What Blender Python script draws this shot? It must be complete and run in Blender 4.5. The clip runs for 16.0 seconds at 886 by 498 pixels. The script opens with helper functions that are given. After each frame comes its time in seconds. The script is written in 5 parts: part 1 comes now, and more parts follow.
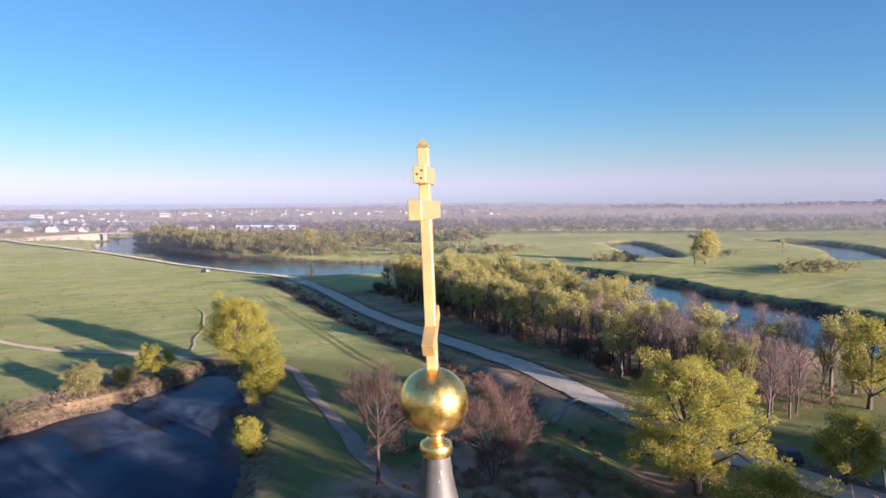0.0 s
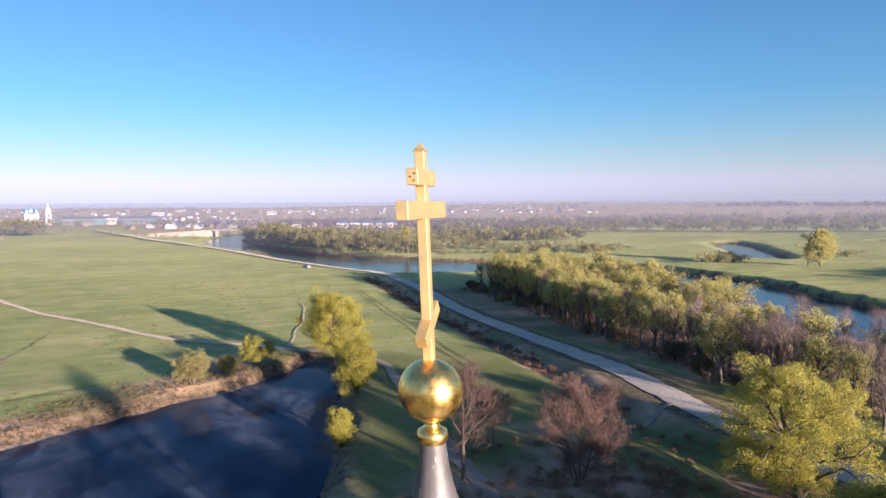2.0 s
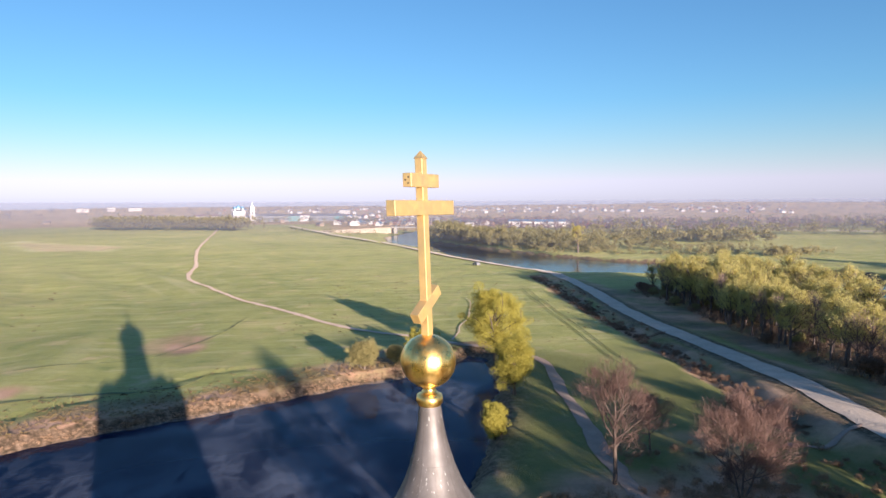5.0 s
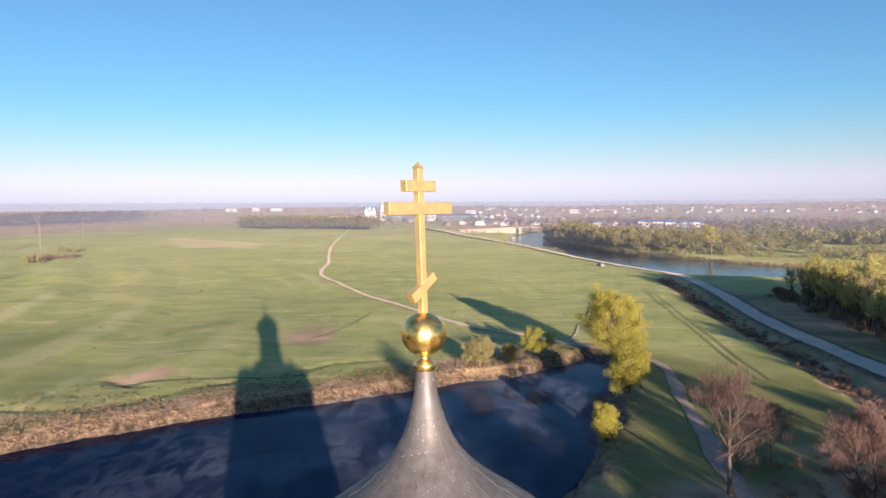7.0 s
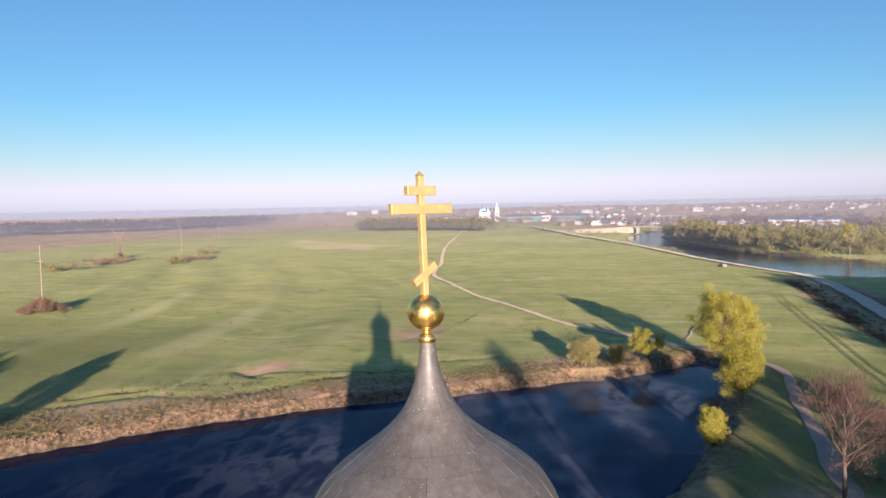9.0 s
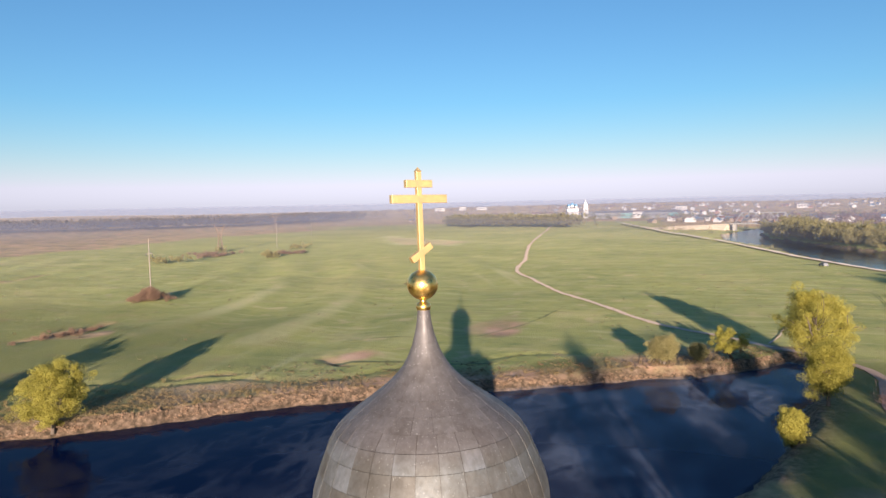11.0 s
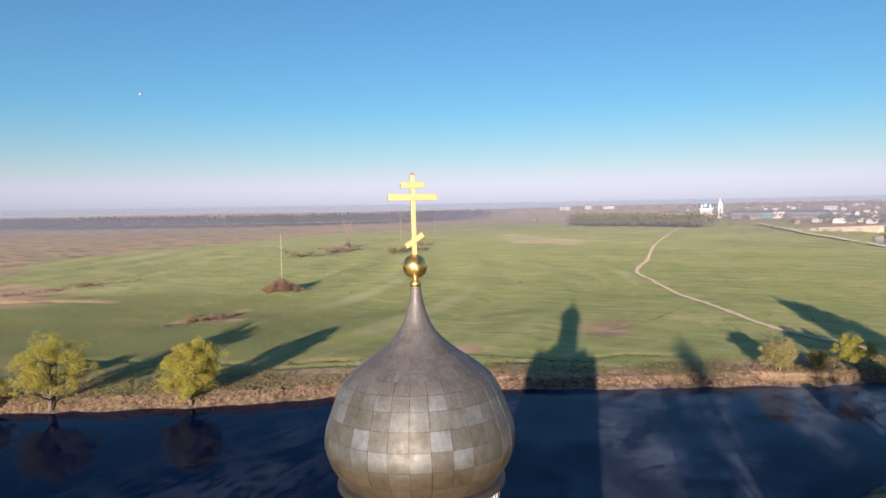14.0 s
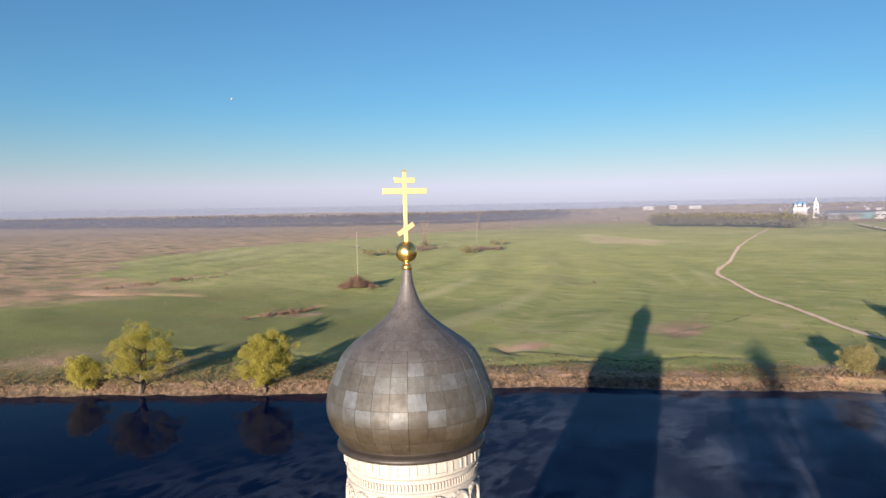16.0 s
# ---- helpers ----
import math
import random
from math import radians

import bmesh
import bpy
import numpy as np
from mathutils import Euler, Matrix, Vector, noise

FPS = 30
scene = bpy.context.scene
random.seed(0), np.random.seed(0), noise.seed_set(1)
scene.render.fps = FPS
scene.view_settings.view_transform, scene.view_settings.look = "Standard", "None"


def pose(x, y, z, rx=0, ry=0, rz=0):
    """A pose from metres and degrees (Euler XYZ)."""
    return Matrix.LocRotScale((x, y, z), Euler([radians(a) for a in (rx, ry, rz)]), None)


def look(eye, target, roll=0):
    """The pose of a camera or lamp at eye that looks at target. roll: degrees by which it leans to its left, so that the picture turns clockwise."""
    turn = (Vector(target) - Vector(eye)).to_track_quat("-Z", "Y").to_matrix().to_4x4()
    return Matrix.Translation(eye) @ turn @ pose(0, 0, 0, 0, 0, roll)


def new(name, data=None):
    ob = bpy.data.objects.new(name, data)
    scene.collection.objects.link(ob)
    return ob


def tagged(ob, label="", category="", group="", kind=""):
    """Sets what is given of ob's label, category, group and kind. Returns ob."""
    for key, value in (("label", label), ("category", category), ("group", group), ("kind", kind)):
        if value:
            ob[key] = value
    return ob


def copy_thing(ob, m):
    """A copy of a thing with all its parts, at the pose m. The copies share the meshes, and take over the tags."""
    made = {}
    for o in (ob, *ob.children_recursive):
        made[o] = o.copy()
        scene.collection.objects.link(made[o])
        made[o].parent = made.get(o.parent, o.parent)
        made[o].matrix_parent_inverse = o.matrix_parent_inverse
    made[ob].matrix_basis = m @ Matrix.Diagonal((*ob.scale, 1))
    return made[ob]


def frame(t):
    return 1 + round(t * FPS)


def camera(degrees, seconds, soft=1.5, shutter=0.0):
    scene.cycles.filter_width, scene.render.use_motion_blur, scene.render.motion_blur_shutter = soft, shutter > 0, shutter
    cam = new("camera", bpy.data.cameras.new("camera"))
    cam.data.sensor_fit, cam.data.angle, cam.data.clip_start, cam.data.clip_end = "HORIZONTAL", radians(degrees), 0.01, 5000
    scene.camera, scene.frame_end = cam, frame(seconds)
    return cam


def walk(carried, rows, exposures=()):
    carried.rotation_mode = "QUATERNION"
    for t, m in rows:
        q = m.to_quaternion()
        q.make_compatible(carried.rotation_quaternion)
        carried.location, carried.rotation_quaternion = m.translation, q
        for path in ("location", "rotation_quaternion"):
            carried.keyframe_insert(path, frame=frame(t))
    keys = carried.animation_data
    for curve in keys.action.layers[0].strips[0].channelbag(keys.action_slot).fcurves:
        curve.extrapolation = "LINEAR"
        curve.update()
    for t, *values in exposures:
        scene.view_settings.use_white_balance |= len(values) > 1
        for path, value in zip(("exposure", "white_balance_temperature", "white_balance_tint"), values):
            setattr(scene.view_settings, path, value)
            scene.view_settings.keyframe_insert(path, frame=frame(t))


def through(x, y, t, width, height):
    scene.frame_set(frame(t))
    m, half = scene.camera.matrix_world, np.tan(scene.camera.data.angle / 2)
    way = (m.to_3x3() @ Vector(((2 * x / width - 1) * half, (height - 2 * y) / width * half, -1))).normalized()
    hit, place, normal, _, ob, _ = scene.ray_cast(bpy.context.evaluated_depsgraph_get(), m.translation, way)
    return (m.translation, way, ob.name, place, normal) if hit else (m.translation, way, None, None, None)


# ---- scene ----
cam = camera(66.32, 16.0)
# seconds, x, y, z, heading to the left of +y, pitch, lean
ROWS = [
    (0.0, -3.152, -5.103, 26.513, -32.983, -3.544, -0.423),
    (0.5, -3.006, -5.275, 26.517, -31.234, -3.614, -0.444),
    (1.0, -2.840, -5.457, 26.520, -29.362, -3.609, -0.468),
    (1.5, -2.683, -5.639, 26.523, -27.283, -3.554, -0.445),
    (2.0, -2.513, -5.833, 26.526, -24.847, -3.637, -0.432),
    (2.5, -2.332, -6.042, 26.530, -22.192, -3.641, -0.404),
    (3.0, -2.152, -6.265, 26.531, -20.042, -3.648, -0.435),
    (3.5, -1.939, -6.517, 26.528, -17.982, -3.636, -0.403),
    (4.0, -1.696, -6.803, 26.518, -15.811, -3.628, -0.425),
    (4.5, -1.423, -7.113, 26.508, -13.283, -3.546, -0.405),
    (5.0, -1.135, -7.439, 26.510, -10.295, -3.645, -0.318),
    (7.5, 0.787, -9.679, 26.515, 2.680, -3.562, -0.500),
    (8.0, 1.238, -10.130, 26.503, 5.041, -3.455, -0.740),
    (8.5, 1.782, -10.557, 26.491, 7.747, -3.270, -1.008),
    (9.0, 2.299, -10.968, 26.481, 10.109, -3.381, -1.210),
    (11.5, 5.113, -13.126, 26.283, 19.356, -3.430, -1.170),
    (12.0, 5.762, -13.453, 26.272, 21.300, -3.360, -1.140),
    (12.5, 6.441, -13.751, 26.269, 23.217, -3.426, -1.089),
    (13.0, 7.115, -14.033, 26.259, 25.011, -3.451, -1.036),
    (13.5, 7.804, -14.297, 26.239, 26.518, -3.454, -1.015),
    (14.0, 8.553, -14.521, 26.206, 28.033, -3.447, -0.971),
    (14.5, 9.322, -14.720, 26.159, 29.730, -3.460, -0.879),
    (15.0, 10.107, -14.885, 26.101, 31.485, -3.468, -0.835),
    (15.5, 10.940, -15.010, 26.033, 33.163, -3.488, -0.837),
    (16.0, 11.770, -15.127, 25.960, 34.744, -3.349, -0.977),
]


def aim(x, y, z, yaw, pitch, lean):
    a, b = radians(yaw), radians(pitch)
    way = Vector((-math.sin(a) * math.cos(b), math.cos(a) * math.cos(b), math.sin(b)))
    return look((x, y, z), Vector((x, y, z)) + way * 10, lean)


walk(cam, [(t, aim(*r)) for t, *r in ROWS], [(0, 1.52, 5550, 21), (4, 1.56, 5750, 19), (9, 1.43, 5950, 18), (13, 1.30, 5880, 15), (16, 1.17, 5780, 14)])

# ---- light ----
SUN_ELEV = radians(8.1)
SUN_AZ = Vector((0.274, -0.962))          # horizontal way towards the sun
world = bpy.data.worlds.new("sky")
scene.world = world
world.use_nodes = True
wn = world.node_tree.nodes
sky = wn.new("ShaderNodeTexSky")
sky.sky_type = "NISHITA"
sky.sun_disc = False
sky.sun_elevation = SUN_ELEV
sky.sun_rotation = math.atan2(SUN_AZ.x, SUN_AZ.y)
sky.altitude = 100
sky.air_density = 1.0
sky.dust_density = 0.35
sky.ozone_density = 2.4
wn["Background"].inputs[1].default_value = 0.06
# the low band of dusty air is paler and cooler than the bare model
wl = world.node_tree.links
sky_rgb, sky_warm, sky_wide, sky_pale, sky_mix = wn.new("ShaderNodeSeparateColor"), wn.new("ShaderNodeMath"), wn.new("ShaderNodeMath"), wn.new("ShaderNodeMix"), wn.new("ShaderNodeMix")
# the high sun's even blue is mixed in: the air scatters more than once
sky_even = wn.new("ShaderNodeTexSky")
sky_even.sky_type, sky_even.sun_disc, sky_even.sun_elevation, sky_even.sun_rotation = "NISHITA", False, radians(50), sky.sun_rotation
sky_even.altitude, sky_even.air_density, sky_even.dust_density, sky_even.ozone_density = 100, 1.0, 0.35, 2.4
sky_both = wn.new("ShaderNodeMix")
sky_both.data_type = "RGBA"
sky_both.inputs[0].default_value = 0.17
wl.new(sky.outputs[0], sky_both.inputs[6])
wl.new(sky_even.outputs[0], sky_both.inputs[7])
wl.new(sky_both.outputs[2], sky_rgb.inputs[0])
sky_warm.operation = "DIVIDE"
wl.new(sky_rgb.outputs[0], sky_warm.inputs[0])
wl.new(sky_rgb.outputs[2], sky_warm.inputs[1])
sky_wide.operation, sky_wide.use_clamp = "MULTIPLY_ADD", True
wl.new(sky_warm.outputs[0], sky_wide.inputs[0])
sky_wide.inputs[1].default_value, sky_wide.inputs[2].default_value = 1.2, -0.58
sky_grey = wn.new("ShaderNodeRGBToBW")
wl.new(sky_both.outputs[2], sky_grey.inputs[0])
sky_pale.data_type, sky_pale.blend_type = "RGBA", "MULTIPLY"
sky_pale.inputs[0].default_value = 1.0
wl.new(sky_grey.outputs[0], sky_pale.inputs[6])
sky_pale.inputs[7].default_value = (1.03, 0.995, 1.03, 1)
sky_mix.data_type = "RGBA"
wl.new(sky_wide.outputs[0], sky_mix.inputs[0])
sky_deep = wn.new("ShaderNodeMix")
sky_deep.data_type, sky_deep.blend_type = "RGBA", "MULTIPLY"
sky_deep.inputs[0].default_value = 1.0
wl.new(sky_both.outputs[2], sky_deep.inputs[6])
sky_deep.inputs[7].default_value = (0.66, 0.92, 1.0, 1)
wl.new(sky_deep.outputs[2], sky_mix.inputs[6])
wl.new(sky_pale.outputs[2], sky_mix.inputs[7])
wl.new(sky_mix.outputs[2], wn["Background"].inputs[0])
sun_data = bpy.data.lights.new("sun", "SUN")
sun_data.energy = 5.0
sun_data.angle = radians(0.6)
sun_data.color = (1.0, 0.81, 0.59)
sun = new("sun", sun_data)
ce = math.cos(SUN_ELEV)
sun.matrix_world = look((SUN_AZ.x * ce * 200, SUN_AZ.y * ce * 200, math.sin(SUN_ELEV) * 200 + 20), (0, 0, 20))

# ---- materials ----
def material(name):
    m = bpy.data.materials.new(name)
    m.use_nodes = True
    n = m.node_tree.nodes
    return m, n, m.node_tree.links, n["Principled BSDF"]


def noise_node(n, l, scale, detail=4.0, vec=None, rough=0.55):
    t = n.new("ShaderNodeTexNoise")
    t.inputs["Scale"].default_value = scale
    t.inputs["Detail"].default_value = detail
    t.inputs["Roughness"].default_value = rough
    if vec is not None:
        l.new(vec, t.inputs["Vector"])
    return t.outputs["Fac"]


def ramp(n, l, fac, stops):
    r = n.new("ShaderNodeValToRGB")
    e = r.color_ramp.elements
    while len(e) < len(stops):
        e.new(0.5)
    for k, (p, c) in zip(e, stops):
        k.position, k.color = p, (*c, 1.0)
    l.new(fac, r.inputs[0])
    return r.outputs[0]


def mix(n, l, fac, a, b, mode="MIX"):
    m = n.new("ShaderNodeMix")
    m.data_type, m.blend_type = "RGBA", mode
    for sock, v in ((m.inputs[0], fac), (m.inputs[6], a), (m.inputs[7], b)):
        if isinstance(v, (int, float)):
            sock.default_value = v
        elif isinstance(v, tuple):
            sock.default_value = (*v, 1.0)
        else:
            l.new(v, sock)
    return m.outputs[2]


def math_node(n, l, op, a, b=0.0, clamp=False):
    m = n.new("ShaderNodeMath")
    m.operation, m.use_clamp = op, clamp
    for sock, v in zip(m.inputs, (a, b)):
        if isinstance(v, (int, float)):
            sock.default_value = v
        else:
            l.new(v, sock)
    return m.outputs[0]


def bump(n, l, b, height, strength, dist=0.1):
    k = n.new("ShaderNodeBump")
    k.inputs["Strength"].default_value, k.inputs["Distance"].default_value = strength, dist
    l.new(height, k.inputs["Height"])
    l.new(k.outputs[0], b.inputs["Normal"])


def plain(name, col, rough=0.7, metal=0.0, spread=0.25, scale=3.0, relief=0.2, dist=0.02, fuzz=0.0):
    """A surface of one colour with grain, blotches and fine relief."""
    m, n, l, b = material(name)
    pos = n.new("ShaderNodeNewGeometry").outputs["Position"]
    fine, wide = noise_node(n, l, scale * 6, 3, pos), noise_node(n, l, scale, 4, pos)
    both = math_node(n, l, "ADD", math_node(n, l, "MULTIPLY", fine, 0.4), math_node(n, l, "MULTIPLY", wide, 0.6))
    dark = tuple(v * (1 - spread) for v in col)
    light = tuple(min(1, v * (1 + spread)) for v in col)
    l.new(ramp(n, l, both, [(0.3, dark), (0.7, light)]), b.inputs["Base Color"])
    b.inputs["Roughness"].default_value, b.inputs["Metallic"].default_value = rough, metal
    b.inputs["Sheen Weight"].default_value = fuzz
    b.inputs["Sheen Tint"].default_value = (*light, 1)
    bump(n, l, b, fine, relief, dist)
    return m


def foliage(name, dark, light, through=0.35):
    """Leaves: a colour for each spray, and light that passes through."""
    m, n, l, b = material(name)
    g = n.new("ShaderNodeNewGeometry")
    big = noise_node(n, l, 0.8, 3, g.outputs["Position"])
    f = math_node(n, l, "ADD", math_node(n, l, "MULTIPLY", g.outputs["Random Per Island"], 0.3), math_node(n, l, "MULTIPLY", big, 0.75))
    who = n.new("ShaderNodeObjectInfo")
    f = math_node(n, l, "ADD", f, math_node(n, l, "MULTIPLY", math_node(n, l, "SUBTRACT", who.outputs["Random"], 0.5), 0.25))
    col = ramp(n, l, f, [(0.15, dark), (0.85, light)])
    l.new(col, b.inputs["Base Color"])
    b.inputs["Roughness"].default_value = 0.6
    b.inputs["Specular IOR Level"].default_value = 0.2
    tr = n.new("ShaderNodeBsdfTranslucent")
    l.new(col, tr.inputs[0])
    mx = n.new("ShaderNodeMixShader")
    mx.inputs[0].default_value = through
    l.new(b.outputs[0], mx.inputs[1])
    l.new(tr.outputs[0], mx.inputs[2])
    l.new(mx.outputs[0], n["Material Output"].inputs[0])
    return m


def ground_material():
    m, n, l, b = material("meadow")
    pos = n.new("ShaderNodeNewGeometry").outputs["Position"]
    at = n.new("ShaderNodeVertexColor")
    at.layer_name = "cover"
    sep = n.new("ShaderNodeSeparateColor")
    l.new(at.outputs[0], sep.inputs[0])
    wide, mid, fine = noise_node(n, l, 0.012, 5, pos), noise_node(n, l, 0.09, 4, pos, 0.55), noise_node(n, l, 1.3, 4, pos, 0.7)
    grass = ramp(n, l, wide, [(0.34, (0.185, 0.212, 0.062)), (0.5, (0.31, 0.315, 0.10)), (0.66, (0.44, 0.385, 0.155))])
    patch = ramp(n, l, mid, [(0.25, (0.165, 0.192, 0.058)), (0.5, (0.31, 0.312, 0.10)), (0.78, (0.48, 0.385, 0.185))])
    grass = mix(n, l, 0.5, grass, patch)
    mp = n.new("ShaderNodeMapping")
    mp.inputs["Rotation"].default_value = (0, 0, radians(-25))
    mp.inputs["Scale"].default_value = (0.6, 1.3, 1.0)
    l.new(pos, mp.inputs["Vector"])
    streak = noise_node(n, l, 0.05, 4, mp.outputs[0], 0.6)
    grass = mix(n, l, ramp(n, l, streak, [(0.53, (0, 0, 0)), (0.70, (0.25, 0.25, 0.25))]), grass, (0.15, 0.165, 0.07))
    grass = mix(n, l, ramp(n, l, streak, [(0.28, (0.3, 0.3, 0.3)), (0.42, (0, 0, 0))]), grass, (0.46, 0.37, 0.22))
    comb = n.new("ShaderNodeMapping")        # fine flow lines left by the floods
    comb.inputs["Rotation"].default_value = (0, 0, radians(-98))
    comb.inputs["Scale"].default_value = (0.14, 1.0, 1.0)
    l.new(pos, comb.inputs["Vector"])
    lines = noise_node(n, l, 0.3, 5, comb.outputs[0], 0.65)
    grass = mix(n, l, ramp(n, l, lines, [(0.54, (0, 0, 0)), (0.66, (0.4, 0.4, 0.4))]), grass, (0.15, 0.165, 0.065))
    grass = mix(n, l, ramp(n, l, lines, [(0.34, (0.42, 0.42, 0.42)), (0.45, (0, 0, 0))]), grass, (0.55, 0.48, 0.27))
    spot = noise_node(n, l, 0.13, 4, pos, 0.6)
    grass = mix(n, l, ramp(n, l, spot, [(0.58, (0, 0, 0)), (0.72, (0.65, 0.65, 0.65))]), grass, (0.54, 0.40, 0.25))
    grass = mix(n, l, ramp(n, l, spot, [(0.30, (0.7, 0.7, 0.7)), (0.42, (0, 0, 0))]), grass, (0.17, 0.21, 0.06))
    grass = mix(n, l, math_node(n, l, "MULTIPLY", at.outputs["Alpha"], 0.6), grass, (0.60, 0.52, 0.30))
    dry = ramp(n, l, mid, [(0.25, (0.20, 0.135, 0.085)), (0.42, (0.30, 0.225, 0.12)), (0.55, (0.47, 0.28, 0.19)), (0.75, (0.60, 0.385, 0.275))])
    dry = mix(n, l, ramp(n, l, streak, [(0.5, (0, 0, 0)), (0.62, (0.75, 0.75, 0.75))]), dry, (0.13, 0.09, 0.07))
    soil = ramp(n, l, fine, [(0.32, (0.03, 0.02, 0.013)), (0.5, (0.13, 0.086, 0.058)), (0.7, (0.29, 0.20, 0.14))])
    lush = ramp(n, l, mid, [(0.3, (0.10, 0.108, 0.03)), (0.55, (0.16, 0.165, 0.05)), (0.75, (0.21, 0.165, 0.075))])
    wob = math_node(n, l, "MULTIPLY", math_node(n, l, "SUBTRACT", mid, 0.5), 0.9)

    def mask(k):
        v = math_node(n, l, "ADD", sep.outputs[k], math_node(n, l, "MULTIPLY", wob, sep.outputs[k]))
        v = math_node(n, l, "SUBTRACT", v, 0.25)
        return math_node(n, l, "MULTIPLY", v, 2.0, True)
    col = mix(n, l, mask(2), grass, lush)
    col = mix(n, l, mask(0), col, dry)
    col = mix(n, l, mask(1), col, soil)
    tone = ramp(n, l, fine, [(0.25, (0.74, 0.74, 0.72)), (0.75, (1.2, 1.2, 1.17))])
    l.new(mix(n, l, 0.6, col, tone, "MULTIPLY"), b.inputs["Base Color"])
    b.inputs["Roughness"].default_value = 0.8
    b.inputs["Specular IOR Level"].default_value = 0.25
    b.inputs["Sheen Weight"].default_value = 0.3
    b.inputs["Sheen Roughness"].default_value = 0.45
    l.new(mix(n, l, 0.25, col, (0.8, 0.82, 0.35)), b.inputs["Sheen Tint"])
    both = math_node(n, l, "ADD", math_node(n, l, "MULTIPLY", fine, 0.35), math_node(n, l, "MULTIPLY", mid, 0.25))
    blades = noise_node(n, l, 5.0, 3, pos, 0.8)
    both = math_node(n, l, "ADD", both, math_node(n, l, "MULTIPLY", blades, 0.5))
    bump(n, l, b, both, 1.0, 0.36)
    return m


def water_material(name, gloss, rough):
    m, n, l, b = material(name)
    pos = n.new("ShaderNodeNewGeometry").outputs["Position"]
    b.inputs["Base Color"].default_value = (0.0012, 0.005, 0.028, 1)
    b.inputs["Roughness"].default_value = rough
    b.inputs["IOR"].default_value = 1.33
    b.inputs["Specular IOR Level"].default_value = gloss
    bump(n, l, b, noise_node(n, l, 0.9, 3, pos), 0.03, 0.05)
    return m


def gold_material(name, sheen, dull, bright, metal=1.0):
    m, n, l, b = material(name)
    pos = n.new("ShaderNodeNewGeometry").outputs["Position"]
    f = noise_node(n, l, 9, 5, pos, 0.65)
    l.new(ramp(n, l, f, [(0.3, dull), (0.6, bright)]), b.inputs["Base Color"])
    b.inputs["Metallic"].default_value = metal
    if metal < 1:                        # clear coat added so the sunlit faces glare white
        b.inputs["Coat Weight"].default_value, b.inputs["Coat Roughness"].default_value, b.inputs["Coat IOR"].default_value = 1.0, 0.56, 3.2
    l.new(ramp(n, l, noise_node(n, l, 7, 6, pos, 0.7), [(0.3, (sheen - 0.1,) * 3), (0.7, (sheen + 0.16,) * 3)]), b.inputs["Roughness"])
    bump(n, l, b, noise_node(n, l, 14, 3, pos), 0.12, 0.02)
    return m


def lead_material():
    """Weathered dark roofing metal, each sheet with its own patina."""
    m, n, l, b = material("patinated_sheet")
    pos = n.new("ShaderNodeNewGeometry").outputs["Position"]
    who = n.new("ShaderNodeObjectInfo")
    brown = ramp(n, l, who.outputs["Random"], [(0.0, (0.068, 0.052, 0.034)), (1.0, (0.09, 0.072, 0.05))])
    patch = math_node(n, l, "ADD", math_node(n, l, "MULTIPLY", who.outputs["Random"], 0.62), math_node(n, l, "SUBTRACT", noise_node(n, l, 1.9, 4, pos, 0.75), 0.31), True)
    blue = ramp(n, l, patch, [(0.0, (0.084, 0.075, 0.062)), (0.3, (0.10, 0.093, 0.084)), (0.55, (0.112, 0.114, 0.112)), (0.8, (0.15, 0.156, 0.165)), (1.0, (0.17, 0.18, 0.195))])
    slate = ramp(n, l, who.outputs["Random"], [(0.0, (0.118, 0.105, 0.102)), (1.0, (0.142, 0.13, 0.128))])
    height = n.new("ShaderNodeSeparateXYZ")
    l.new(pos, height.inputs[0])
    mid_rows = math_node(n, l, "MULTIPLY", math_node(n, l, "SUBTRACT", height.outputs[2], 20.3), 2.2, True)
    top_rows = math_node(n, l, "MULTIPLY", math_node(n, l, "SUBTRACT", height.outputs[2], 21.75), 2.5, True)
    base = mix(n, l, top_rows, mix(n, l, mid_rows, brown, blue), slate)
    stain = ramp(n, l, noise_node(n, l, 2.2, 6, pos, 0.7), [(0.3, (0.7, 0.67, 0.62)), (0.55, (1.0, 1.0, 1.0)), (0.8, (1.2, 1.2, 1.2))])
    col = mix(n, l, 0.85, base, stain, "MULTIPLY")
    sep = n.new("ShaderNodeSeparateXYZ")
    l.new(pos, sep.inputs[0])
    high = math_node(n, l, "MULTIPLY", math_node(n, l, "SUBTRACT", sep.outputs[2], 20.8), 0.5, True)
    run = n.new("ShaderNodeMapping")
    run.inputs["Scale"].default_value = (1.0, 1.0, 0.28)
    l.new(pos, run.inputs["Vector"])
    speck = ramp(n, l, noise_node(n, l, 38, 2, run.outputs[0]), [(0.665, (0, 0, 0)), (0.72, (1, 1, 1))])
    drip = ramp(n, l, noise_node(n, l, 11, 3, run.outputs[0]), [(0.35, (0.86, 0.85, 0.82)), (0.65, (1.08, 1.08, 1.08))])
    col = mix(n, l, 0.8, col, drip, "MULTIPLY")
    col = mix(n, l, math_node(n, l, "MULTIPLY", speck, math_node(n, l, "MULTIPLY", high, 0.6)), col, (0.5, 0.5, 0.48))
    l.new(col, b.inputs["Base Color"])
    b.inputs["Metallic"].default_value = 0.35
    l.new(ramp(n, l, noise_node(n, l, 5, 5, pos, 0.7), [(0.3, (0.46,) * 3), (0.7, (0.66,) * 3)]), b.inputs["Roughness"])
    bump(n, l, b, noise_node(n, l, 7, 4, pos), 0.15, 0.02)
    return m


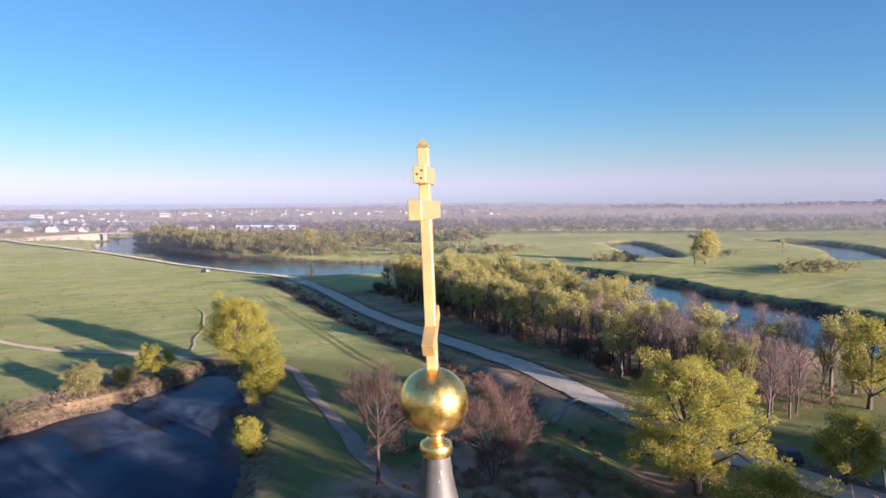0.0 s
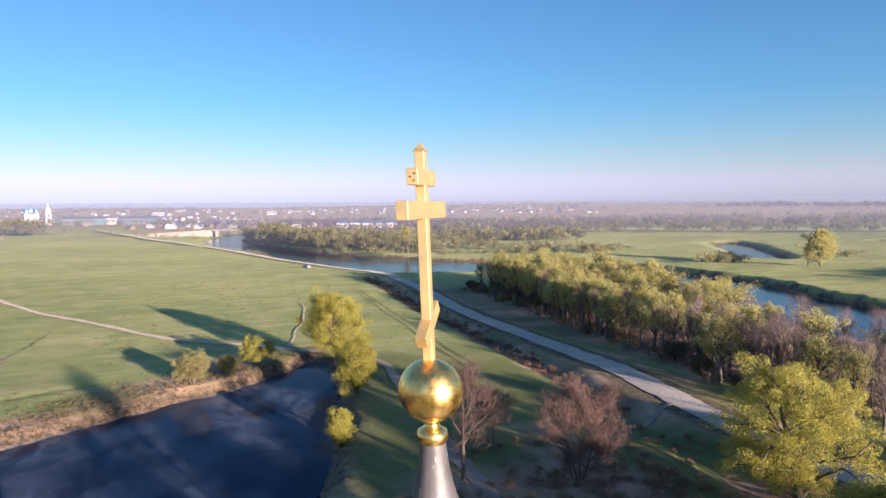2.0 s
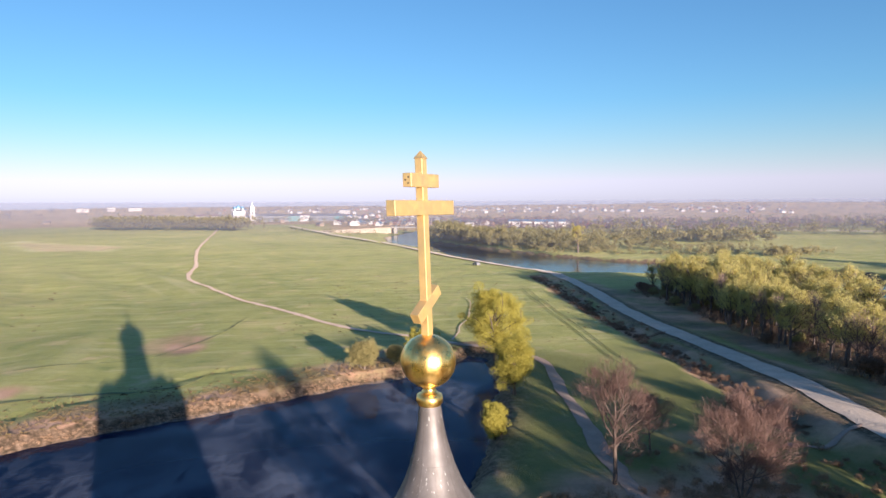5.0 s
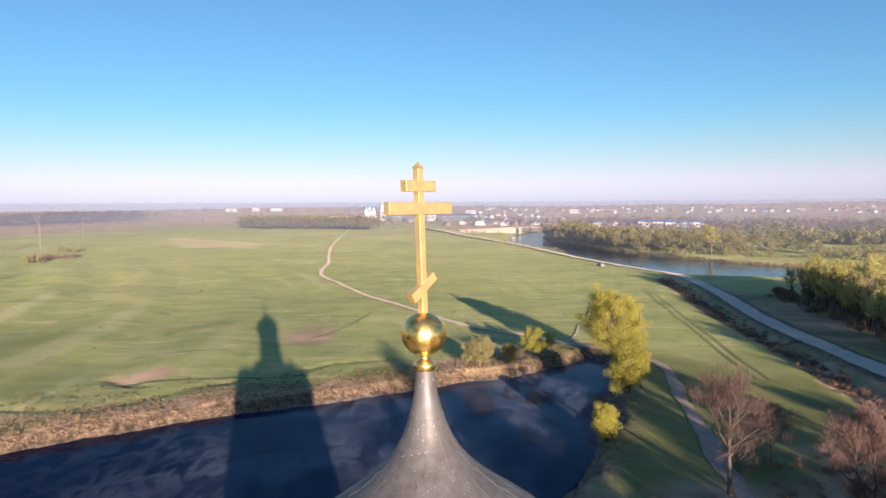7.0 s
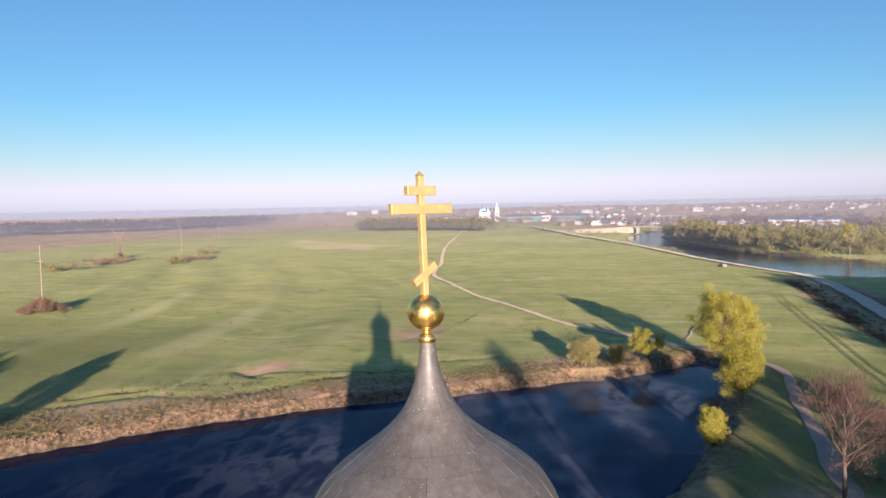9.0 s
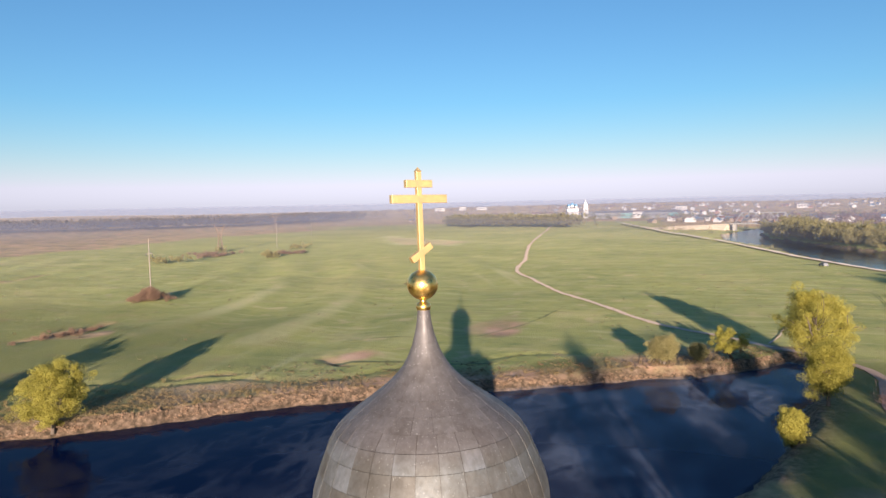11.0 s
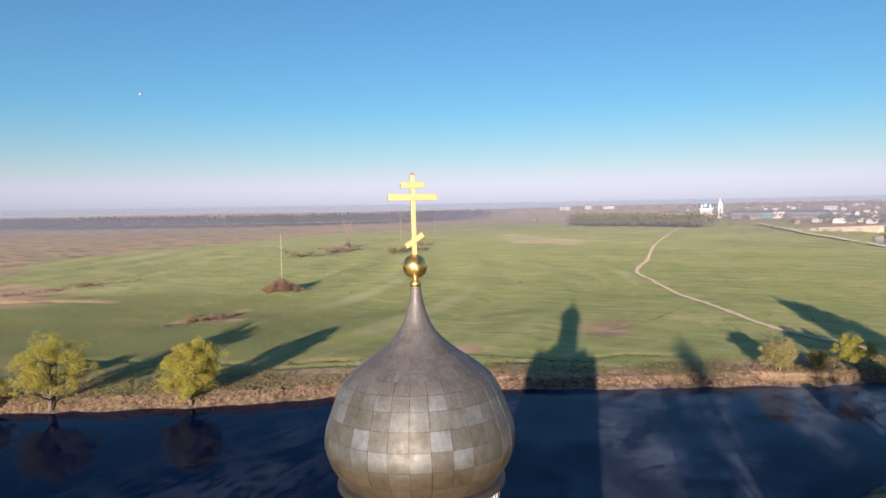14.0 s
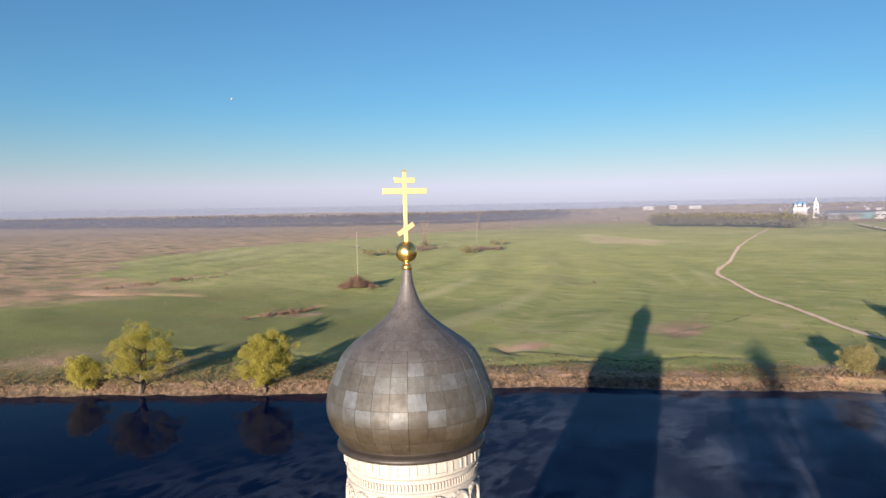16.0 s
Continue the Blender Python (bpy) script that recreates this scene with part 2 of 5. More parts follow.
MEADOW, LEAD = ground_material(), lead_material()
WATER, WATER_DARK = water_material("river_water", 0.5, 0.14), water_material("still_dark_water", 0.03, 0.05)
GOLD, GOLD_LEAF = gold_material("gilding", 0.3, (0.72, 0.42, 0.10), (1.0, 0.70, 0.25)), gold_material("gold_leaf", 0.52, (0.90, 0.52, 0.05), (1.0, 0.62, 0.09), 0.9)
WHITE_STONE = plain("white_stone", (0.43, 0.395, 0.345), 0.85, 0, 0.14, 1.2, 0.5)
DARK_METAL = plain("dark_metal", (0.05, 0.041, 0.035), 0.5, 0.3)
GRAVEL = plain("gravel", (0.41, 0.345, 0.285), 0.95, 0, 0.25, 0.35, 0.7, 0.08, 0.35)
DARK_EARTH = plain("dark_earth", (0.29, 0.21, 0.165), 0.95, 0, 0.25, 0.5, 0.7, 0.08, 0.2)
DIRT = plain("bare_earth", (0.46, 0.35, 0.265), 0.95, 0, 0.25, 0.4, 0.7, 0.08, 0.3)
DARK_GRASS = plain("trodden_grass", (0.15, 0.165, 0.07), 0.95, 0, 0.3, 0.5, 0.6, 0.1)
BARK = plain("bark", (0.11, 0.085, 0.065), 0.9, 0, 0.4, 1.5, 0.5)
BARK_RED = plain("bark_reddish", (0.095, 0.07, 0.058), 0.9, 0, 0.35, 1.5, 0.4)
BARK_GREY = plain("bark_grey", (0.125, 0.095, 0.087), 0.9, 0, 0.35, 1.5, 0.4)
LEAF_YELLOW = foliage("willow_leaves", (0.235, 0.214, 0.036), (0.51, 0.452, 0.10), 0.45)
LEAF_GREEN = foliage("spring_leaves", (0.35, 0.315, 0.1), (0.66, 0.585, 0.23), 0.55)
LEAF_DULL = foliage("dull_leaves", (0.17, 0.155, 0.06), (0.38, 0.33, 0.15))
LEAF_FAR = foliage("far_leaves", (0.21, 0.19, 0.09), (0.38, 0.335, 0.16), 0.45)
BRUSH_RED = foliage("dry_brush", (0.13, 0.083, 0.058), (0.29, 0.185, 0.125), 0.3)
BRUSH = foliage("wood_brushwood", (0.15, 0.10, 0.075), (0.33, 0.22, 0.155), 0.3)
LEAF_HILL = foliage("hill_leaves", (0.18, 0.15, 0.14), (0.30, 0.25, 0.22), 0.2)
LEAF_PINE = foliage("pine_needles", (0.055, 0.047, 0.04), (0.125, 0.106, 0.08), 0.1)
TWIG_RED = foliage("red_twigs", (0.07, 0.042, 0.036), (0.175, 0.108, 0.09), 0.1)
TWIG_GREY = foliage("grey_twigs", (0.15, 0.103, 0.1), (0.29, 0.205, 0.195), 0.25)
OLIVE = foliage("rough_grass", (0.14, 0.105, 0.045), (0.29, 0.205, 0.095), 0.15)
CLOD = foliage("dry_clods", (0.13, 0.082, 0.05), (0.37, 0.245, 0.158), 0.1)
REED = foliage("dry_reed", (0.08, 0.052, 0.03), (0.26, 0.18, 0.105), 0.2)

# ---- helpers for meshes ----
def mesh_of(name, verts, faces, mat, smooth=False):
    me = bpy.data.meshes.new(name)
    if isinstance(faces, np.ndarray):
        me.vertices.add(len(verts))
        me.vertices.foreach_set("co", np.asarray(verts, np.float32).ravel())
        me.loops.add(faces.size)
        me.polygons.add(len(faces))
        me.loops.foreach_set("vertex_index", faces.ravel().astype(np.int32))
        me.polygons.foreach_set("loop_start", np.arange(len(faces), dtype=np.int32) * faces.shape[1])
    else:
        me.from_pydata([tuple(v) for v in verts], [], [tuple(f) for f in faces])
    me.materials.append(mat)
    if smooth:
        me.polygons.foreach_set("use_smooth", [True] * len(me.polygons))
    me.update()
    return me


def put(name, me, parent=None, m=None, label=""):
    ob = new(name, me)
    if m is not None:
        ob.matrix_basis = m
    ob.parent = parent
    return tagged(ob, label)


def part(name, bm, mat, parent, label="", smooth=False):
    me = bpy.data.meshes.new(name)
    bm.to_mesh(me)
    bm.free()
    me.materials.append(mat)
    if smooth:
        me.polygons.foreach_set("use_smooth", [True] * len(me.polygons))
    return put(name, me, parent, None, label)


def box_bm(sx, sy, sz, at=(0, 0, 0), turn=None, bev=0.0):
    bm = bmesh.new()
    m = Matrix.Translation(at) @ (turn or Matrix()) @ Matrix.Diagonal((sx, sy, sz, 1))
    bmesh.ops.create_cube(bm, size=1, matrix=m)
    if bev:
        bmesh.ops.bevel(bm, geom=bm.edges[:], offset=bev, segments=2, affect="EDGES", profile=0.5)
    return bm


def lathe(profile, steps, lo=0.0, hi=2 * math.pi, close=True):
    """Verts and faces of a turned body from (radius, z) pairs, bottom first."""
    n = steps if close else steps + 1
    v = [(r * math.cos(lo + (hi - lo) * k / steps), r * math.sin(lo + (hi - lo) * k / steps), z) for r, z in profile for k in range(n)]
    f = []
    for i in range(len(profile) - 1):
        for k in range(steps):
            a, b = i * n + k, i * n + (k + 1) % n
            f.append((a, b, b + n, a + n))
    return v, f


def tubes(segs, sides=5):
    """Tapered rods: (p, q, r at p, r at q)."""
    v, f = [], []
    for p, q, r0, r1 in segs:
        d = (q - p).normalized()
        u = d.orthogonal().normalized()
        w = d.cross(u)
        base = len(v)
        for c, r in ((p, r0), (q, r1)):
            for k in range(sides):
                a = 2 * math.pi * k / sides
                v.append(c + (u * math.cos(a) + w * math.sin(a)) * r)
        for k in range(sides):
            j = (k + 1) % sides
            f.append((base + k, base + j, base + sides + j, base + sides + k))
    return v, f

# ---- the lie of the land ----
WATER_Z = -1.45
ARM = [(-260, -85), (-140, 0), (-101, 31), (-85, 41.8), (-68, 52.2), (-57, 61), (-47, 69.5), (-34, 78), (-19, 85.3), (-5, 92.3), (3, 96.8),
       (11, 100.4), (20, 107.6), (26, 114), (28.5, 111), (26, 93), (21, 76), (16.5, 64), (13, 57), (8, 46), (-5, 36), (-20, 24), (-38, 12),
       (-58, 0), (-95, -28), (-180, -85), (-260, -140)]
RIVER = [(170, 900, 15), (128, 750, 17), (95, 656, 16), (70, 592, 14), (66, 520, 15), (84, 420, 17), (100, 338, 24), (119, 286, 30), (150, 264, 26), (180, 222, 18),
         (180, 172, 18), (163, 128, 17), (152, 95, 20), (144, 60, 22), (134, 0, 22), (130, -90, 22), (160, -320, 24)]
OXBOW = [(384, 343), (345, 328), (300, 270), (268, 232), (277, 214), (298, 232), (330, 268), (372, 318)]
OXBOW_FAR = [(464, 300), (440, 250), (384, 196), (322, 158), (345, 147), (392, 168), (440, 205), (476, 252), (486, 290)]
ROAD = [(-40, 880), (-5, 690), (20, 560), (46, 450), (64, 360), (78, 294), (86, 250), (83, 205), (75, 158), (71, 128), (69.5, 104), (67.5, 84), (65, 68), (62, 54), (60, 38), (62, 10), (70, -30), (90, -120)]
LANE = [(24, 119), (31, 113.5), (35.4, 104.4), (35.2, 96), (34.1, 90.5), (31.2, 77), (29.1, 65), (27.8, 56.5), (27, 48), (24, 36), (20, 20)]
FOOTPATH = [(-120, 830), (-104, 690), (-90, 560), (-78, 450), (-66, 370), (-56, 310), (-53, 278), (-48, 252), (-38, 226), (-27, 198), (-14, 173), (0, 147), (9, 135), (18, 126), (24, 119)]
LOOP = [(40, 183), (39, 172), (36, 160), (33, 148), (29, 138), (27, 130), (24, 122)]
FORK = [(48.5, 57.5), (50, 58), (54, 58.4), (58.6, 60.2), (62.5, 61.6)]
DITCH = [(78, 235), (74, 201), (66, 150), (63, 118), (61, 100), (58, 80), (55.5, 65), (53, 50), (50, 34)]
RUT = [(63, 200), (58, 165), (54.5, 140), (52, 121), (50, 106), (48.5, 92)]
CREEK = [(-55, 108), (-47, 112), (-37, 115), (-31, 118), (-27, 125), (-22, 137), (-18, 158)]
CREEK_LOW = [(-50, 90), (-42, 93), (-31, 96), (-22, 97), (-18, 104)]

HOLLOWS = [([(-236, 104), (-232, 114), (-225, 128), (-230, 146), (-234, 162), (-251, 199), (-264, 232)], 4.0, 0.7),
           ([(-235, 84), (-227, 91), (-218, 99), (-195, 108), (-174, 114)], 3.0, 0.6),
           ([(-126, 97), (-124, 104), (-123, 110), (-125, 121)], 2.2, 0.5),
           ([(-68, 75), (-66, 78), (-61, 80)], 1.2, 0.35), ([(-52, 94), (-48, 91), (-46, 90)], 1.2, 0.35),
           ([(-104, 62), (-92, 66), (-80, 71), (-68, 70), (-65, 74), (-58, 78), (-47, 78), (-43, 82), (-36, 91), (-27, 97), (-20, 103), (-8, 108)], 1.3, 0.28)]


def line_distance(px, py, pts):
    """Distance to a bent line, and the width carried along it."""
    best, wide = np.full(px.shape, 1e9), np.zeros(px.shape)
    for a, b in zip(pts[:-1], pts[1:]):
        dx, dy = b[0] - a[0], b[1] - a[1]
        k = np.clip(((px - a[0]) * dx + (py - a[1]) * dy) / (dx * dx + dy * dy), 0, 1)
        d = np.hypot(px - a[0] - k * dx, py - a[1] - k * dy)
        w = a[2] + k * (b[2] - a[2]) if len(a) > 2 else 0 * k
        near = d < best
        best, wide = np.where(near, d, best), np.where(near, w, wide)
    return best, wide


def area_distance(px, py, pts):
    """Signed distance to a closed outline, negative inside."""
    d, _ = line_distance(px, py, pts + pts[:1])
    inside = np.zeros(px.shape, bool)
    for a, b in zip(pts, pts[1:] + pts[:1]):
        cross = (a[1] > py) != (b[1] > py)
        with np.errstate(divide="ignore", invalid="ignore"):
            inside ^= cross & (px < (b[0] - a[0]) * (py - a[1]) / (b[1] - a[1] + 1e-12) + a[0])
    return np.where(inside, -d, d)


def step(a, b, x):
    k = np.clip((x - a) / (b - a), 0, 1)
    return k * k * (3 - 2 * k)


def waves(px, py, scale, seed, count=9):
    r = np.random.RandomState(seed)
    out = np.zeros(px.shape)
    for _ in range(count):
        a, k, ph = r.uniform(0, 6.283), scale * r.uniform(0.5, 1.9), r.uniform(0, 6.283)
        out += np.sin((px * np.cos(a) + py * np.sin(a)) * k + ph + 1.3 * np.sin(px * k * 0.37 + py * k * 0.29 + ph * 2))
    return out / math.sqrt(count)


def shore(px, py):
    """Signed distance to the nearest water."""
    jig = 0.7 * waves(px, py, 0.45, 3) + 0.35 * waves(px, py, 1.3, 4)
    d, w = line_distance(px, py, RIVER)
    out = np.minimum(area_distance(px, py, ARM) + 0.5 * jig, d - w + jig)
    out = np.minimum(out, area_distance(px, py, OXBOW) + jig)
    return np.minimum(out, area_distance(px, py, OXBOW_FAR) + jig)


def ridges(px, py):
    """Old river ridges on the western meadow, from -1 to 1."""
    across = px + 0.1 * (py - 110) + 0.0011 * (py - 110) ** 2 + 6 * waves(px, py, 0.014, 5)
    return np.sin(across * 0.205) * (0.6 + 0.4 * waves(px, py, 0.02, 7)) * step(5, -55, px) * step(84, 108, py) * step(420, 240, py)


def land(px, py):
    far = np.hypot(px, py)
    h = 0.20 * waves(px, py, 0.05, 1) + 0.15 * waves(px, py, 0.12, 31) + 0.05 * waves(px, py, 0.24, 2) + 0.007 * waves(px, py, 0.9, 8)
    # old river ridges on the western meadow
    h += 0.5 * ridges(px, py)
    h += 0.9 * step(120, 190, px) * step(420, 330, py)
    # slopes on the skyline, higher where the town stands
    az = np.arctan2(-px, py)
    rise = np.interp(az, (-1.2, -0.8, -0.55, -0.3, 0.0, 0.3), (40, 36, 27, 22, 17, 12))
    h += step(1150, 4600, far) * (rise + 4 * np.sin(az * 9 + 0.5) + 2 * np.sin(az * 23 + 2)) + step(900, 2200, far) * 8 * step(-0.75, -0.35, -np.abs(az + 0.12))
    dr, _ = line_distance(px, py, ROAD)
    h += 0.45 * step(9, 3, dr) * step(1200, 500, far)
    dd, _ = line_distance(px, py, DITCH)
    h -= 0.8 * step(4.0, 0.5, dd)
    for pts, wide, deep in HOLLOWS:
        dh, _ = line_distance(px, py, pts)
        h -= deep * step(wide, wide * 0.25, dh + 0.4 * wide * waves(px, py, 0.25, 21) * 0.5)
    d = shore(px, py)
    mid_x = np.interp(py, (205, 222, 268, 292, 338, 420, 520, 592, 656, 750), (180, 180, 152, 122, 100, 84, 66, 70, 95, 128))
    slope = 1.5 + 20 * step(205, 265, py) * step(mid_x + 4, mid_x - 4, px)
    rise = np.where(slope < 4, step(0, 1.5, d), np.clip(d / slope, 0, 1) ** 0.8)
    bank = np.where(d > 0, WATER_Z + (h - WATER_Z) * rise, WATER_Z - 1.6 * step(0, -4, d))
    return np.where(d < slope + 0.1, bank, h)


def axis(lo, hi, fine, grow_lo, grow_hi, limit=4900):
    a = list(np.arange(lo, hi, fine))
    s = fine
    while a[-1] < limit:
        s *= 1 + grow_hi
        a.append(a[-1] + s)
    s, b = fine, [lo]
    while b[-1] > -limit:
        s *= 1 + grow_lo
        b.append(b[-1] - s)
    return np.array(b[:0:-1] + a)


def build_ground():
    xs, ys = axis(-120, 110, 1.15, 0.022, 0.02), axis(20, 190, 1.15, 0.06, 0.016)
    gx, gy = np.meshgrid(xs, ys)
    gz = land(gx, gy)
    nx, ny = len(xs), len(ys)
    me = bpy.data.meshes.new("ground")
    me.vertices.add(nx * ny)
    me.vertices.foreach_set("co", np.stack([gx, gy, gz], -1).ravel())
    i = (np.arange(ny - 1)[:, None] * nx + np.arange(nx - 1)[None]).ravel()
    quads = np.stack([i, i + 1, i + 1 + nx, i + nx], -1)
    me.loops.add(quads.size)
    me.polygons.add(len(quads))
    me.loops.foreach_set("vertex_index", quads.ravel())
    me.polygons.foreach_set("loop_start", np.arange(len(quads)) * 4)
    me.polygons.foreach_set("use_smooth", np.ones(len(quads), bool))
    me.update()
    # land cover: dry field, bare bank, rank growth with some tree shade
    d = shore(gx, gy)
    dd, _ = line_distance(gx, gy, DITCH)
    dr, _ = line_distance(gx, gy, ROAD)
    dl, _ = line_distance(gx, gy, LANE)
    far = np.hypot(gx, gy)
    field = area_distance(gx, gy, [(-200, 60), (-180, 118), (-245, 140), (-300, 150), (-375, 222), (-392, 306), (-412, 433), (-440, 555), (-400, 830), (-900, 1150), (-2200, 900), (-1500, 0), (-400, 20)])
    spot = area_distance(gx, gy, [(-240, 590), (-200, 540), (-150, 500), (-125, 480), (-130, 430), (-170, 435), (-215, 520)])
    small = np.minimum(np.hypot((gx + 28.5) * 0.9, (gy - 131) * 0.6) - 5.5, np.hypot(gx + 46, gy - 96) - 3)
    small = np.minimum(small, np.hypot((gx + 121) * 0.35, gy - 103) - 3)
    dry = np.maximum(step(26, -26, field + 9 * waves(gx, gy, 0.06, 11)), 0.5 * step(10, -10, spot))
    dry = np.maximum(dry, 0.8 * step(4, -3, small + 2 * waves(gx, gy, 0.3, 12)))
    arm = area_distance(gx, gy, ARM)
    dry = np.maximum(dry, ((0.52 + 0.3 * step(-55, -30, gx)) * step(18, 6, arm + 4.5 * waves(gx, gy, 0.1, 13) + 1.5 * waves(gx, gy, 0.5, 33)) * step(23, 11, gx)))
    dry = np.maximum(dry, 0.4 * step(-80, -96, gx) * step(30, 14, arm + 5 * waves(gx, gy, 0.12, 27)))
    dry = np.maximum(dry, 0.9 * step(900, 1300, far) * step(-0.6, 0.3, waves(gx, gy, 0.004, 14)))
    dry = np.maximum(dry, 0.62 * step(10, 4, dr + 3 * waves(gx, gy, 0.2, 52)) * step(300, 220, far))
    dry = np.maximum(dry, 0.85 * step(4.6, 1.4, dd + 0.8 * waves(gx, gy, 0.4, 51)) * step(-1.2, 0.2, waves(gx, gy, 0.14, 15)))
    for pts, wide, deep in HOLLOWS[:5]:
        dh, _ = line_distance(gx, gy, pts)
        dry = np.maximum(dry, 0.55 * step(wide * 1.7, wide * 0.5, dh + wide * 0.5 * waves(gx, gy, 0.2, 22)))
    plain_end = step(640, 760, gy - 0.25 * gx + 30 * waves(gx, gy, 0.01, 23)) * step(-30, 40, gx)
    dry = np.maximum(dry, 0.85 * np.maximum(plain_end, step(980, 1080, far)))
    dry = np.maximum(dry, 0.7 * step(0.5, 1.4, waves(gx, gy, 0.09, 24)) * step(55, 8, arm) * step(20, 5, gx))
    soil = np.maximum(0.9 * step(2.3, 1.4, d + 0.7 * waves(gx, gy, 0.7, 16)), 0.75 * step(5.5, 3.0, dr) * step(260, 200, far))
    soil = np.maximum(soil, 0.9 * step(5, 2, np.hypot(gx - 26, gy - 118) + 1.5 * waves(gx, gy, 0.5, 17)))
    slope_soil = step(9, 1, arm) * step(11, 16, gx) * step(112, 100, gy)
    soil = np.maximum(soil, 0.55 * slope_soil)
    dry = np.maximum(dry, 0.85 * step(16, 22, gx) * step(48, 38, gx) * step(66, 50, gy + 5 * waves(gx, gy, 0.15, 19)))
    rank_shade = np.maximum(0.9 * step(5.5, 1.5, dd), 0.8 * step(40, 26, np.hypot(gx - 24, (gy - 70) * 0.7)) * step(14, 18, gx))
    dry = np.maximum(dry, 0.75 * step(73, 80, gx) * step(215, 165, gy) * step(40, 55, gy) * step(150, 130, gx))
    rank_shade = np.maximum(rank_shade, step(70, 82, gx) * step(5, 14, d) * step(230, 150, gy) * step(130, 110, gx))
    # dark grass round the lane, its colour also carrying the trees' shade
    rank_shade = np.maximum(rank_shade, 0.85 * step(19, 27, gx) * step(79, 71, gx) * step(120, 90, gy + 4 * waves(gx, gy, 0.12, 18)))
    rank_shade = np.maximum(rank_shade, 0.6 * step(60, 45, far))
    rank_shade = np.maximum(rank_shade, 0.68 * step(-35, -95, gx + 10 * waves(gx, gy, 0.05, 41)) * step(230, 90, gy + 12 * waves(gx, gy, 0.05, 42)) * step(-230, -170, gx))
    fold = np.sin((gx + 0.1 * (gy - 110) + 0.0011 * (gy - 110) ** 2) * 0.61 + 1.5 * waves(gx, gy, 0.03, 48)) * step(5, -40, gx) * step(420, 260, gy)
    crest = np.maximum(step(0.6, 1.05, ridges(gx - 3, gy)), 0.7 * step(0.8, 1.0, fold) * step(-0.2, 0.8, waves(gx, gy, 0.035, 49))) * step(-0.9, 0.6, waves(gx, gy, 0.05, 43))
    crest = np.maximum(crest, 1.5 * step(9, -12, spot + 5 * waves(gx, gy, 0.08, 53)))
    rank_shade = np.maximum(rank_shade, 0.75 * step(15, 9, arm + 3 * waves(gx, gy, 0.12, 44)) * step(20, 8, gx) * step(-0.8, 0.4, waves(gx, gy, 0.16, 45)))
    rank_shade = np.maximum(rank_shade, 0.8 * step(-72, -90, gx) * step(32, 18, arm + 5 * waves(gx, gy, 0.1, 46)))
    col = me.color_attributes.new("cover", "FLOAT_COLOR", "POINT")
    col.data.foreach_set("color", np.stack([dry, soil, rank_shade, crest], -1).ravel())
    me.materials.append(MEADOW)
    return tagged(new("ground", me), "green spring flood meadow with dry brown patches and banks", "ground", kind="structure")


build_ground()


def build_water():
    v = [(41, -400, WATER_Z), (1200, -400, WATER_Z), (1200, 1400, WATER_Z), (-60, 1400, WATER_Z), (-60, 182, WATER_Z), (41, 182, WATER_Z)]
    tagged(new("water_river", mesh_of("water_river", v, [tuple(range(6))], WATER)), "calm river water reflecting the pale sky", "water", kind="structure")
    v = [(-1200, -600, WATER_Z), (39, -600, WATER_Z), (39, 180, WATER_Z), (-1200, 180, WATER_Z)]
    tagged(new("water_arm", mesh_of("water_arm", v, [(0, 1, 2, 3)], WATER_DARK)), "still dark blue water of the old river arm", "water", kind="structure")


build_water()


def curve_points(pts, gap):
    """Points along a smooth line through pts."""
    p = [Vector((q[0], q[1])) for q in pts]
    p = [p[0] * 2 - p[1]] + p + [p[-1] * 2 - p[-2]]
    out = []
    for a, b, c, d in zip(p[:-3], p[1:-2], p[2:-1], p[3:]):
        n = max(2, int((c - b).length / gap))
        for k in range(n):
            t = k / n
            out.append(0.5 * (2 * b + (c - a) * t + (2 * a - 5 * b + 4 * c - d) * t * t + (3 * b - a - 3 * c + d) * t ** 3))
    return out + [p[-2]]


def ribbon(name, pts, width, mat, label, category, lift=0.06, gap=1.6, cols=5, ragged=0.25, seed=1):
    mid = curve_points(pts, gap)
    rnd = random.Random(seed)
    v, f, edge = [], [], [0.0, 0.0]
    for i, c in enumerate(mid):
        t = (mid[min(i + 1, len(mid) - 1)] - mid[max(i - 1, 0)]).normalized()
        side = Vector((t.y, -t.x))
        edge = [0.7 * e + rnd.gauss(0, ragged * 0.5) for e in edge]
        for k in range(cols):
            u = 2 * k / (cols - 1) - 1
            w = width / 2 + edge[0 if u < 0 else 1]
            q = c + side * (u * w)
            v.append((q.x, q.y, 0.0, (1 - abs(u) ** 3)))
    a = np.array(v)
    z = land(a[:, 0], a[:, 1]) + lift * (0.25 + 0.75 * a[:, 3]) + 0.0009 * np.hypot(a[:, 0], a[:, 1]) + (0.0016 if width > 3 else 0.0) * np.maximum(0, np.hypot(a[:, 0], a[:, 1]) - 220)
    verts = np.stack([a[:, 0], a[:, 1], z], -1)
    for i in range(len(mid) - 1):
        for k in range(cols - 1):
            j = i * cols + k
            f.append((j, j + 1, j + 1 + cols, j + cols))
    return tagged(new(name, mesh_of(name, verts, f, mat, True)), label, category, kind="structure")


